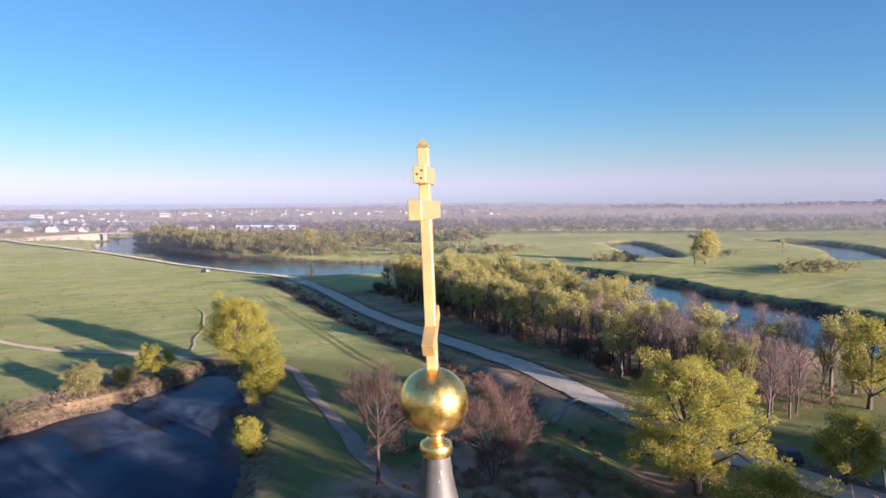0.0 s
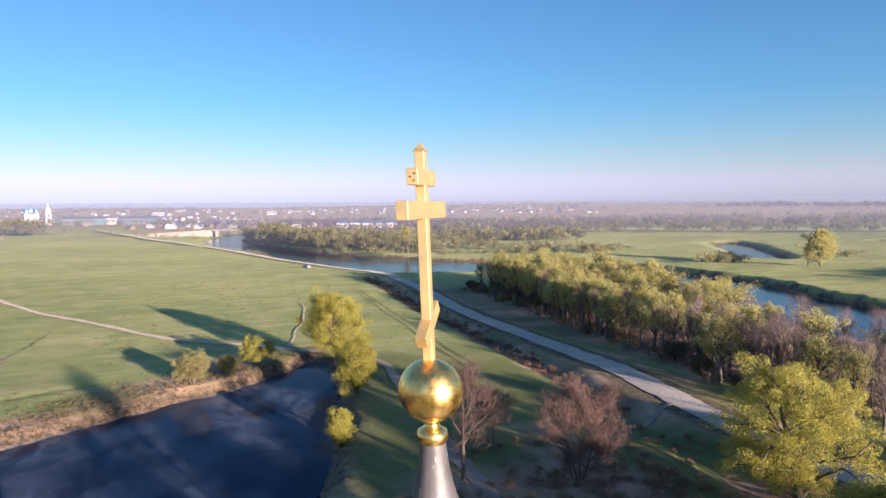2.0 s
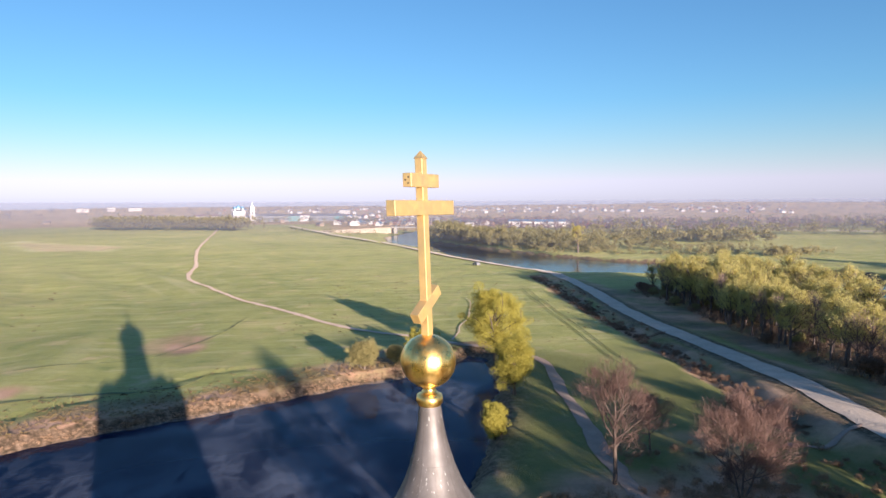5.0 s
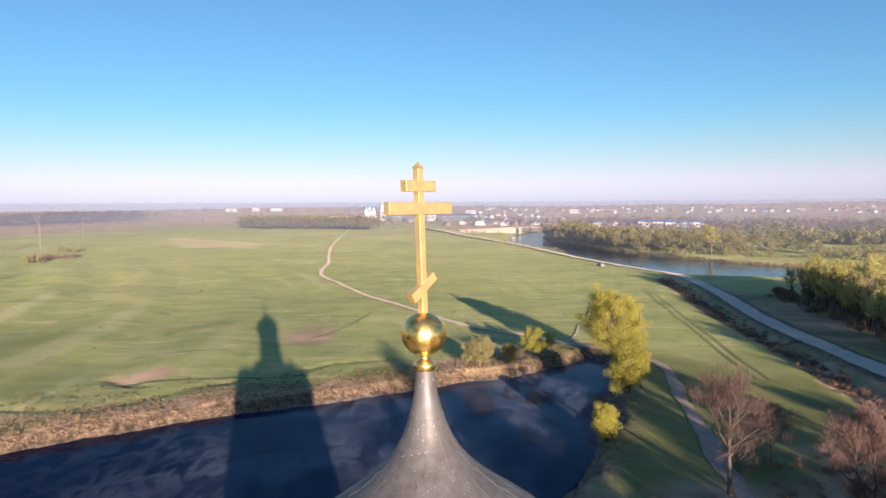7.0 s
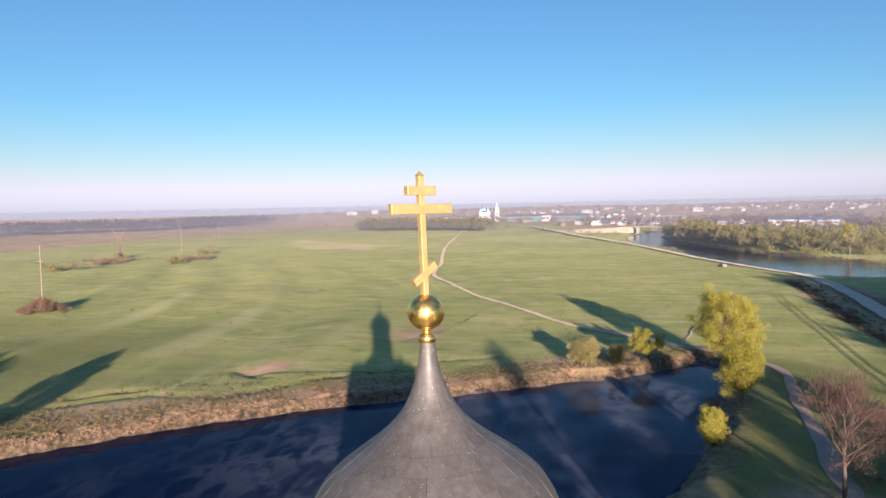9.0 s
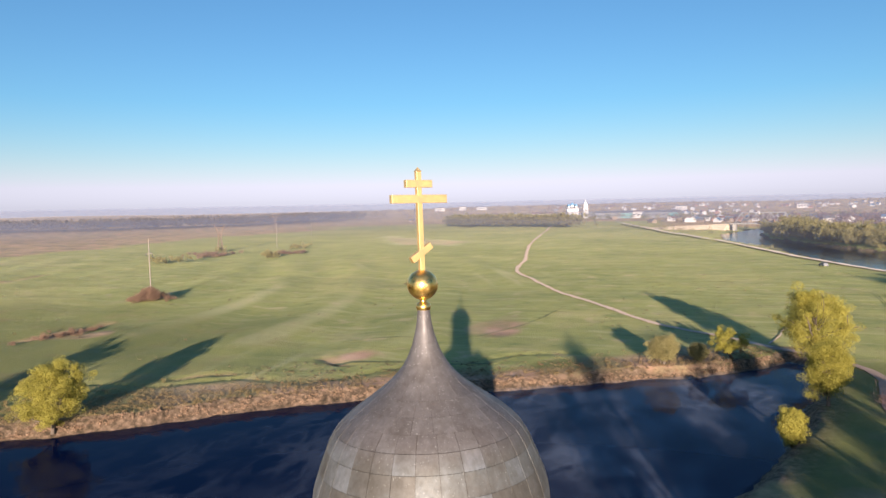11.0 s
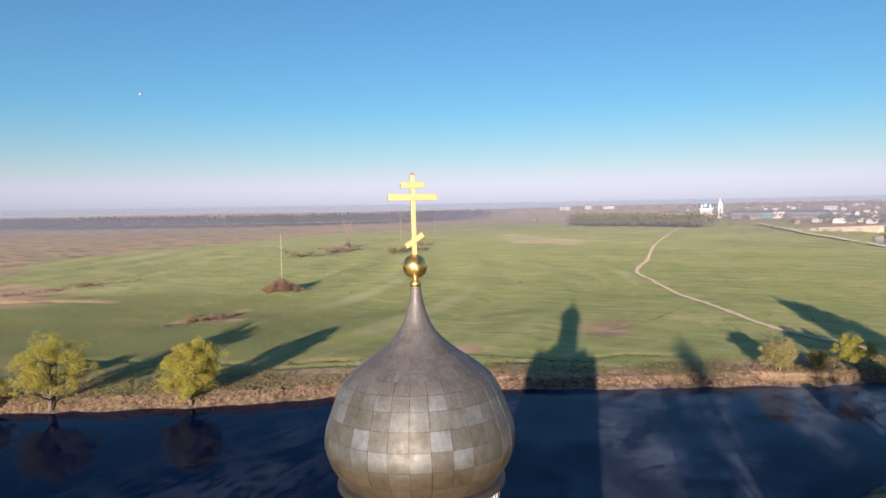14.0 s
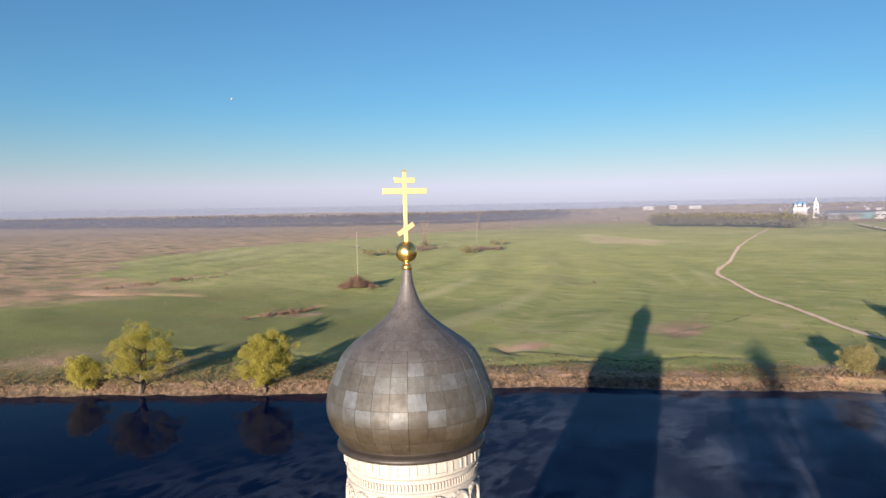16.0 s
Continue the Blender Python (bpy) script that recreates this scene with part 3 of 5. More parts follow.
ribbon("road", ROAD, 4.4, GRAVEL, "pale grey gravel road along the river meadow", "road", 0.10, seed=2)
ribbon("lane", LANE, 2.0, DARK_EARTH, "narrow worn earth lane beside the pond", "path", 0.06, seed=3)
ribbon("footpath", FOOTPATH, 1.7, DIRT, "thin trodden earth path winding across the meadow", "path", 0.07, seed=4)
for k, o in enumerate((-0.9, 0.9)):
    ribbon("wheel_track", [(x + o, y) for x, y in RUT], 0.2, DARK_GRASS, "dark wheel track pressed into the grass", "track", 0.05, ragged=0.03, seed=20 + k)
ribbon("drain", CREEK, 0.3, DARK_GRASS, "narrow dark drain winding over the meadow", "ditch", 0.04, seed=23)
ribbon("drain", CREEK_LOW, 0.45, DARK_GRASS, "narrow dark drain above the river bank", "ditch", 0.04, seed=24)
ribbon("track", LOOP, 0.3, DIRT, "short faint earth track on the meadow", "path", 0.05, ragged=0.08, seed=5)

ribbon("fork", FORK, 0.8, DARK_EARTH, "short worn earth track that leaves the gravel road", "path", 0.06, ragged=0.15, seed=6)

# ---- trees ----
def grow(rnd, levels, spread, rise, stems=1, trunk=0.25):
    """Branches of a tree about one unit high, with a crown from the height trunk upwards, and the places of its sprays."""
    segs, tips = [], []

    def turned(d, amount):
        side = d.orthogonal().normalized()
        side.rotate(Matrix.Rotation(rnd.uniform(0, 6.283), 3, d))
        return (d * math.cos(amount) + side * math.sin(amount)).normalized()

    def limb(p, d, length, r, level):
        n = 3
        for i in range(n):
            d = (d + Vector((rnd.gauss(0, 0.14), rnd.gauss(0, 0.14), rnd.gauss(0, 0.08) + rise * 0.09))).normalized()
            q = p + d * (length / n)
            segs.append((p, q, r * (1 - 0.5 * i / n), r * (1 - 0.5 * (i + 1) / n)))
            p = q
            if level >= levels:
                if i:
                    tips.append(p)
            else:
                for _ in range(rnd.choice((1, 1, 2))):
                    limb(p, turned(d, spread * rnd.uniform(0.7, 1.5)), length * rnd.uniform(0.35, 0.62), r * 0.45, level + 1)
        tips.append(p)

    for k in range(stems):
        lean = 0.05 if stems == 1 else 0.3
        p, d = Vector((rnd.gauss(0, 0.02), rnd.gauss(0, 0.02), 0)), Vector((rnd.gauss(0, lean), rnd.gauss(0, lean), 1)).normalized()
        tall, n, r, turn = rnd.uniform(0.75, 1.0) if k else 1.0, 11, 0.03, rnd.uniform(0, 6.283)
        for i in range(n):
            d = (d + Vector((rnd.gauss(0, 0.07), rnd.gauss(0, 0.07), 0.12))).normalized()
            q = p + d * (tall / n * 0.9)
            segs.append((p, q, r * (1 - 0.85 * i / n), r * (1 - 0.85 * (i + 1) / n)))
            p = q
            h = (i + 1) / n
            if h < trunk:
                continue
            u = (h - trunk) / (1 - trunk)
            for _ in range(2 if stems == 1 else 1):
                turn += 2.4 + rnd.gauss(0, 0.4)
                up = rnd.uniform(0.25, 0.75) + 0.5 * u
                way = Vector((math.cos(turn), math.sin(turn), up)).normalized()
                limb(p, way, (0.16 + 0.26 * math.sin(math.pi * min(1, u * 0.85 + 0.22))) * rnd.uniform(0.6, 1.25), r * 0.42 * (1.1 - 0.6 * u), 2)
        tips.append(p)
    return segs, tips


def unit(a):
    return a / np.maximum(np.linalg.norm(a, axis=1, keepdims=True), 1e-9)


def sprays(r, centres, count, reach, size, flat=0.8, slim=0.55, heart=None):
    """Sprays round the given places: billows of leaves that face outwards, or, where slim, twigs that point away from the heart."""
    c = np.repeat(np.array(centres, float), count, 0)
    n = len(c)
    d = unit(r.normal(0, 1, (n, 3)))
    s = (size * r.uniform(0.55, 1.35, n))[:, None]
    if slim < 0.2:
        out = unit(c - (c.mean(0) * (1, 1, 0.45) if heart is None else heart))
        c = c + r.normal(0, reach, (n, 3)) * (1, 1, flat)
        a = unit(out * 0.9 + r.normal(0, 0.55, (n, 3)) + (0, 0, 0.25))
        b = unit(np.cross(a, d))
    else:
        bulk = np.repeat(reach * r.uniform(0.6, 1.4, len(centres)), count)[:, None]
        c = c + d * bulk * r.uniform(0.45, 1.0, (n, 1)) ** 0.6 * (1, 1, flat)
        face = unit(d + r.normal(0, 0.75, (n, 3)))
        a = unit(np.cross(face, r.normal(0, 1, (n, 3))))
        b = np.cross(face, a)
    v = np.stack([c - a * s, c + b * s * slim, c + a * s, c - b * s * slim], 1).reshape(-1, 3)
    return v, np.arange(4 * n).reshape(-1, 4)


def tree_thing(name, seed, height, width, bark, leaf, levels=3, spread=0.55, rise=0.6, stems=1, trunk=0.3, count=14, reach=0.45, size=0.2, thick=1.0, sides=5, slim=0.5, share=0.55, fill=1.0):
    """A tree at the origin: trunk with limbs, and a crown of leaf billows or fine twigs on a share of its tips."""
    rnd = random.Random(seed)
    segs, tips = grow(rnd, levels, spread, rise, stems, trunk)
    t = np.array([tuple(p) for p in tips])
    edge = reach * (1.0 if slim > 0.2 else 1.3)
    wide = np.percentile(np.hypot(t[:, 0] - t[:, 0].mean(), t[:, 1] - t[:, 1].mean()), 95) * 2
    kx, kz = (width - 2 * edge) / wide, (height - edge) / t[:, 2].max()
    scale = Vector((kx, kx, kz))
    root = tagged(new(name), "", "tree")
    segs = [(p * scale, q * scale, a * height * thick, b * height * thick) for p, q, a, b in segs]
    least = 0.012 if leaf else 0.014
    v, f = tubes([(p, q, max(a, least), max(b, least)) for p, q, a, b in segs], sides)
    put("trunk", mesh_of("trunk", v, f, bark, True), root)
    if leaf:
        r = np.random.RandomState(seed)
        t = t * np.array(scale)
        if slim > 0.2:
            total = len(t) * count
            t = t[r.permutation(len(t))[:max(5, int(len(t) * share))]]
            # the crown closes into an uneven rounded outline
            n = int(len(t) * fill)
            d = unit(r.normal(0, 1, (n, 3)))
            turn = np.arctan2(d[:, 1], d[:, 0])
            lump = 0.86 + 0.09 * np.sin(2 * turn + seed) + 0.07 * np.sin(3 * turn + 4 * d[:, 2] + seed * 1.7) + 0.06 * np.sin(7 * turn - 6 * d[:, 2] + seed)
            low = height * trunk * 0.9
            half = np.array([width / 2 - reach, width / 2 - reach, (height - low) / 2 - reach * 0.7])
            extra = d * (lump * r.uniform(0.3, 1.0, n) ** 0.4)[:, None] * half
            extra[:, :2] *= (1.0 - 0.06 * extra[:, 2:3] / half[2])
            t = np.concatenate([t, extra + (0, 0, low + half[2] + reach * 0.5)])
            count = max(3, int(total / len(t)))
        v, f = sprays(r, t, count, reach, size, 0.8, slim)
        v[:, 2] = np.maximum(v[:, 2], 0.15)
        put("crown" if slim > 0.2 else "twig_crown", mesh_of("crown", v, f, leaf), root)
    return root


def ground_z(x, y):
    return float(land(np.array([float(x)]), np.array([float(y)]))[0])


def plant(ob, x, y, scale=1.0, turn=0.0, sink=0.08, wide=1.0, lean=(0, 0)):
    m = pose(x, y, max(ground_z(x, y), WATER_Z + 0.4) - sink, lean[0], lean[1], turn) @ Matrix.Diagonal((scale * wide, scale * wide, scale, 1))
    ob.matrix_basis = m
    return ob


def planted_copy(ob, x, y, scale=1.0, turn=0.0, wide=1.0, sink=0.08):
    m = pose(x, y, ground_z(x, y) - sink, 0, 0, turn) @ Matrix.Diagonal((scale * wide, scale * wide, scale, 1))
    keep = ob.scale.copy()
    ob.scale = (1, 1, 1)
    made = copy_thing(ob, m)
    ob.scale = keep
    return made


def build_near_trees():
    y = "yellow-green willow in young leaf "
    t = tree_thing("willow_tree", 11, 13.6, 13.4, BARK, LEAF_YELLOW, spread=0.5, trunk=0.08, count=400, reach=1.0, size=0.075, fill=1.8)
    tagged(plant(t, 28.6, 104.5), y + "at the head of the pond", "tree")
    t = tree_thing("willow_tree", 12, 9.4, 7.2, BARK, LEAF_YELLOW, trunk=0.12, count=280, reach=0.8, size=0.068, fill=1.5)
    tagged(plant(t, 25.4, 82.5), y + "on the pond bank, smaller", "tree")
    t = tree_thing("willow_shrub", 13, 4.9, 3.5, BARK, LEAF_YELLOW, stems=3, trunk=0.1, count=170, reach=0.5, size=0.07)
    tagged(plant(t, 18.6, 68.0), "bright yellow-green willow shrub at the water's edge", "shrub")
    t = tree_thing("willow_tree", 14, 5.6, 7.2, BARK, LEAF_YELLOW, stems=2, trunk=0.3, count=90, reach=0.55, size=0.085, share=0.4, fill=0.5)
    tagged(plant(t, 16.5, 107.5, lean=(8, -6)), "low leaning yellow-green willow on the pond bank", "tree")
    t = tree_thing("willow_shrub", 15, 5.4, 6.0, BARK, LEAF_DULL, stems=4, trunk=0.12, count=90, reach=0.6, size=0.08)
    tagged(plant(t, 5.5, 101.5), "round grey-green willow shrub on the bank", "shrub")
    t = tree_thing("willow_shrub", 16, 3.6, 3.9, BARK, LEAF_DULL, stems=3, trunk=0.12, count=60, reach=0.45, size=0.08)
    tagged(plant(t, 11, 104), "small olive shrub between willows on the bank", "shrub")
    t = tree_thing("bare_tree", 21, 12.6, 8.2, BARK_RED, TWIG_RED, spread=0.85, rise=0.1, trunk=0.34, thick=0.62, sides=6, count=44, reach=0.42, size=0.34, slim=0.03)
    tagged(plant(t, 26.0, 51.5), "leafless reddish-brown tree with gnarled limbs", "tree")
    t = tree_thing("bare_tree", 27, 7.0, 5.6, BARK_RED, TWIG_RED, spread=0.8, rise=0.2, trunk=0.3, thick=0.55, sides=5, count=34, reach=0.36, size=0.3, slim=0.03)
    tagged(plant(t, 33.2, 58.5), "small leafless tree beside a taller gnarled one", "tree")
    t = tree_thing("bare_tree", 22, 9.6, 9.0, BARK_RED, TWIG_RED, spread=0.4, rise=1.1, stems=3, trunk=0.14, thick=0.4, sides=5, count=62, reach=0.42, size=0.36, slim=0.028)
    tagged(plant(t, 36.0, 46.5), "dense leafless reddish-brown tree", "tree")
    t = tree_thing("willow_tree", 23, 14.6, 15.4, BARK, LEAF_YELLOW, spread=0.75, rise=0.2, trunk=0.05, count=380, reach=0.85, size=0.07, share=0.6, fill=1.1)
    tagged(plant(t, 50.8, 35), y + "with open crown beside the road", "tree")
    t = tree_thing("willow_tree", 24, 9.0, 9.4, BARK, LEAF_YELLOW, spread=0.7, rise=0.3, trunk=0.1, count=190, reach=0.8, size=0.068, share=0.5)
    tagged(plant(t, 42, 22), y + "near the church", "tree")
    t = tree_thing("willow_tree", 25, 7.4, 7.6, BARK, LEAF_YELLOW, spread=0.7, trunk=0.1, count=150, reach=0.7, size=0.07, share=0.5)
    tagged(plant(t, 62, 26), y + "by the parking place", "tree")
    t = tree_thing("willow_tree", 26, 12.5, 10.0, BARK, LEAF_YELLOW, spread=0.6, trunk=0.15, count=70, reach=0.85, size=0.12)
    tagged(plant(t, 89, 37), y + "at the edge of the riverside wood", "tree")
    for px, py, h, w, s in ((20, 1, 19, 12, 71), (13, 11, 11, 9, 72), (23, 13, 11, 9, 73)):
        t = tree_thing("bare_tree", s, h, w, BARK_RED, TWIG_RED, spread=0.55, trunk=0.25, thick=0.7, sides=4, count=24, reach=0.55, size=0.4, slim=0.06)
        tagged(plant(t, px, py), "tall leafless brown tree standing close to the church", "tree")
    # unseen trees, placed only for the shade they cast on lane and meadow
    t = tree_thing("grove_tree", 60, 12, 10.5, BARK, LEAF_YELLOW, spread=0.6, trunk=0.12, count=30, reach=0.9, size=0.2)
    tagged(plant(t, 77, -4, 0.95), y + "in the unseen grove that shades the lane and meadow", "tree", "grove by the church")
    for px, py, h in ((47, -6, 0.8), (72, -14, 1.0), (88, -24, 0.9), (56, -20, 0.9), (84, -36, 1.0), (32, -24, 1.0), (62, -30, 1.2), (40, -42, 1.1), (52, -46, 1.2), (70, -44, 1.2),
                      (70, 12, 1.0), (73, 2, 0.95), (34, 6, 0.88), (41, -8, 1.04), (29, -6, 1.0), (32, -14, 1.1), (46, 0, 1.05)):
        tagged(planted_copy(t, px, py, h, px * 37 % 360), y + "in the unseen grove that shades the lane and meadow", "tree", "grove by the church")
    t = tree_thing("willow_tree", 31, 10.0, 9.6, BARK, LEAF_YELLOW, spread=0.5, trunk=0.05, count=280, reach=0.75, size=0.068)
    tagged(plant(t, -68.1, 52.2), y + "standing alone on the river bank", "tree")
    t = tree_thing("willow_tree", 32, 11.0, 11.8, BARK, LEAF_YELLOW, spread=0.6, stems=2, trunk=0.12, count=200, reach=0.8, size=0.068)
    tagged(plant(t, -84.4, 42.0), y + "with two stems over the river bank", "tree")
    t = tree_thing("willow_shrub", 33, 6.0, 6.4, BARK, LEAF_YELLOW, stems=3, trunk=0.16, count=70, reach=0.65, size=0.09)
    tagged(plant(t, -92.0, 37.6), "leaning yellow-green willow shrub beside a taller willow", "shrub")


build_near_trees()


def build_wood():
    """The strip of trees between the road and the river."""
    rnd = random.Random(5)
    leafy = [tree_thing("riverside_tree", 40 + k, 10, w, BARK_GREY, LEAF_GREEN, levels=3, spread=0.5, rise=0.8, trunk=0.33, count=24, reach=0.62, size=0.105, sides=4, share=0.5, fill=0.35)
             for k, w in enumerate((6.0, 7.0, 5.2, 6.4))]
    bare = [tree_thing("riverside_tree", 50 + k, 10, w, BARK_GREY, TWIG_GREY, levels=3, spread=0.42, rise=1.0, trunk=0.22, thick=0.6, sides=3, count=5, reach=0.3, size=0.38, slim=0.026)
            for k, w in enumerate((4.4, 5.2, 3.8))]
    fuzz = [tree_thing("riverside_shrub", 56 + k, 3.4, 4.2, BARK_RED, LEAF_DULL if k else BRUSH_RED, levels=3, stems=4, trunk=0.2, count=16, reach=0.45, size=0.12, sides=3)
            for k in range(2)]
    used = set()
    spots = []
    tries = np.random.RandomState(5).uniform((70, 40), (150, 184), (9000, 2))
    for (x, y), d in zip(tries.tolist(), shore(tries[:, 0], tries[:, 1])):
        front = float(np.interp(y, (40, 50, 68, 88, 110, 141, 183), (74.5, 74, 76, 80.5, 83, 90, 94)))
        if d < 1.5 or x < front or x > front + float(np.interp(y, (40, 85, 110), (22, 24, 34))):
            continue
        if y < 98 and x > front + 9 and rnd.random() < 0.5:
            continue
        if any((x - a) ** 2 + (y - b) ** 2 < (7.0 if x < front + 8 else 15.0) for a, b in spots):
            continue
        spots.append((x, y))
        if len(spots) >= 270:
            break
    for x, y in spots:
        lush = rnd.random() < float(np.interp(y, (60, 78, 95, 110), (0.2, 0.36, 0.72, 0.88)))
        if rnd.random() < 0.16:
            kind, group, h, label = rnd.choice(fuzz), "wood undergrowth", rnd.uniform(0.6, 1.2), "low brown and olive undergrowth in the riverside wood"
        elif lush:
            kind, group, h, label = rnd.choice(leafy), "riverside wood", rnd.uniform(0.8, 1.28) * (1 + 0.12 * min(1, max(0, (y - 110) / 50))), "tall alder in pale yellow-green young leaf by the river"
        else:
            kind, group, h, label = rnd.choice(bare), "riverside wood", rnd.uniform(0.85, 1.2), "tall leafless grey-purple tree in the riverside wood"
        if kind in used:
            ob = planted_copy(kind, x, y, h, rnd.uniform(0, 360), rnd.uniform(0.85, 1.2))
        else:
            used.add(kind)
            ob = plant(kind, x, y, h, rnd.uniform(0, 360))
        tagged(ob, label, "shrub" if kind in fuzz else "tree", group)
    # single trees and thickets on the far meadows
    def far_copy(kind, x, y, h, wide, label, category="tree"):
        return tagged(planted_copy(kind, x, y, h, rnd.uniform(0, 360), wide), label, category)
    big = tree_thing("willow_tree", 34, 16, 15, BARK_GREY, LEAF_GREEN, levels=3, spread=0.6, trunk=0.06, count=34, reach=1.1, size=0.26, sides=4)
    tagged(plant(big, 251, 178), "large round pale green willow alone on the far meadow", "tree")
    far_copy(leafy[2], 246, 180, 0.9, 1.2, "smaller willow beside a lone meadow tree")
    far_copy(leafy[0], 139, 346, 1.7, 1.05, "tall slim poplar at the end of the river island")
    far_copy(leafy[3], 330, 190, 0.9, 0.9, "slim tree on the bank of the old river loop")


build_wood()


def clumps(name, places, leaf, label, category, per=60, slim=0.55):
    """Far trees and shrubs that nobody could count, (x, y, height, width) each."""
    r = np.random.RandomState(len(places))
    vs, fs, base = [], [], 0
    for x, y, h, w in places:
        lobes = r.normal(0, 1, (7, 3)) * (w * 0.24, w * 0.24, h * 0.17) + (0, 0, h * 0.58)
        lobes[:, 2] = np.clip(lobes[:, 2], h * 0.25, h * 0.88)
        v, f = sprays(r, lobes, max(3, per // 7), w * (0.21 if slim > 0.2 else 0.13), max(w * 0.085 * min(1.0, (110 / per) ** 0.5), 0.07) * (1.0 if slim > 0.3 else 1.9), 0.9, slim, (0, 0, 0))
        v += (x, y, 0)
        vs.append(v)
        fs.append(f + base)
        base += len(v)
    v, f = np.concatenate(vs), np.concatenate(fs)
    xy = np.array([(p[0], p[1]) for p in places])
    z = np.repeat(land(xy[:, 0], xy[:, 1]), [len(q) for q in vs])
    v[:, 2] = np.maximum(v[:, 2], 0.1) + z
    return tagged(new(name, mesh_of(name, v, f, leaf)), label, category, kind="stuff")


def strew(rnd, pts, count, across, h, w):
    """Places scattered along a bent line."""
    mid = curve_points(pts, 3)
    out = []
    for _ in range(count):
        c = rnd.choice(mid)
        k = rnd.uniform(*h)
        out.append((c.x + rnd.gauss(0, across), c.y + rnd.gauss(0, across), k, k * rnd.uniform(*w)))
    xy = np.array(out)
    d = shore(xy[:, 0], xy[:, 1])
    return [o for o, k in zip(out, d) if k > 0.8]


def build_far_woods():
    r = random.Random(9)
    island = strew(r, [(100, 475), (122, 425), (146, 375), (158, 345)], 120, 6, (5, 11), (0.8, 1.2)) + strew(r, [(112, 500), (160, 410), (195, 350), (220, 320)], 150, 13, (6, 13), (0.7, 1.1))
    island += strew(r, [(124, 640), (112, 600), (104, 550), (102, 505), (110, 470), (118, 440)], 140, 6, (7, 14), (0.7, 1.1))
    island += strew(r, [(82, 590), (98, 470), (106, 412), (125, 392), (131, 366)], 90, 3.0, (6, 12), (0.8, 1.1))
    island = [(x, y, h * k, w * max(k, 0.6)) for x, y, h, w in island for k in (float(np.interp(y, (330, 430), (0.42, 1.0))),)]
    clumps("island_woods", island, LEAF_FAR, "dense olive-green trees and willows along the river", "woods", 480)
    low = strew(r, [(138, 350), (155, 330), (172, 318), (190, 310)], 90, 4, (1.2, 2.4), (1.0, 1.8))
    low += strew(r, [(74, 581), (89, 466), (97, 402), (118, 383), (126, 356), (130, 326), (137, 307), (150, 296)], 190, 1.6, (1.5, 4.0), (1.0, 1.6))
    low += strew(r, [(40, 470), (60, 400), (72, 345)], 26, 3, (1.2, 3), (1.0, 1.6))
    clumps("river_scrub", low, LEAF_DULL, "low tan and olive scrub on the river island", "scrub", 60)
    belt = strew(r, [(220, 470), (260, 450), (300, 425)], 130, 14, (4, 10), (0.8, 1.3))
    belt += strew(r, [(215, 520), (300, 600), (374, 530), (470, 498), (547, 423), (650, 350), (760, 300)], 200, 9, (5, 12), (0.7, 1.1))
    belt += strew(r, [(300, 700), (420, 690), (560, 620), (720, 520), (900, 420)], 230, 12, (6, 14), (0.7, 1.1))
    clumps("tree_belts", belt, LEAF_FAR, "hazy belts of spring trees across the flood plain", "woods", 110)
    right = strew(r, [(700, 900), (900, 760), (1150, 560), (1350, 420)], 300, 70, (7, 15), (0.8, 1.4))
    clumps("eastern_woods", right, LEAF_FAR, "distant woods below the eastern skyline", "woods", 42)
    meadow = []
    for x, y, n, s in ((233, 292, 26, 7), (222, 290, 16, 5), (232, 212, 26, 6), (252, 132, 30, 9), (268, 140, 14, 6), (176, 168, 6, 3), (300, 205, 8, 6), (190, 300, 12, 6)):
        meadow += [(x + r.gauss(0, s), y + r.gauss(0, s * 0.5), r.uniform(2.6, 5.4), r.uniform(3.5, 6.5)) for _ in range(n)]
    clumps("meadow_thickets", meadow, LEAF_DULL, "dark olive willow thickets on the far meadow", "scrub", 220)
    row = strew(r, [(-260, 860), (-180, 830), (-85, 775)], 420, 9, (13, 18), (0.5, 0.8))
    clumps("tree_row", row, LEAF_FAR, "long row of pale green trees before the town", "woods", 150)
    forest = strew(r, [(-1750, 560), (-1300, 690), (-1000, 780), (-820, 900), (-700, 1100), (-700, 1400)], 2600, 55, (18, 22), (0.6, 0.9))
    clumps("forest", forest, LEAF_PINE, "long dark forest edge along the western skyline", "woods", 35)
    east = strew(r, [(1900, 1760), (2100, 1500), (2400, 1250), (2700, 1000)], 330, 60, (14, 24), (0.7, 1.2))
    clumps("skyline_woods", east, LEAF_PINE, "dark belts of woodland on the eastern skyline", "woods", 42)
    town = strew(r, [(-300, 1350), (-100, 1150), (100, 1050), (260, 1000), (420, 940)], 420, 70, (6, 13), (0.7, 1.1))
    town += strew(r, [(-20, 760), (20, 660), (40, 600)], 30, 8, (2, 5), (0.9, 1.4))
    clumps("town_trees", town, LEAF_FAR, "garden and street trees among the town houses", "woods", 46)
    grey = strew(r, [(130, 960), (160, 920), (200, 890), (330, 820), (480, 740), (700, 640)], 420, 45, (7, 13), (0.5, 0.9))
    grey += strew(r, [(90, 700), (200, 650), (330, 640), (460, 610)], 200, 22, (5, 11), (0.6, 0.9))
    clumps("leafless_belts", grey, TWIG_GREY, "grey-purple leafless trees along the railway and the town edge", "woods", 90, 0.16)
    hill = [(x, y, r.uniform(9, 17), r.uniform(12, 22)) for x, y in ((r.uniform(-1500, 2600), r.uniform(1500, 3300)) for _ in range(800))]
    clumps("hill_woods", hill, LEAF_HILL, "scattered woods on the far slopes", "woods", 30)
    west = []
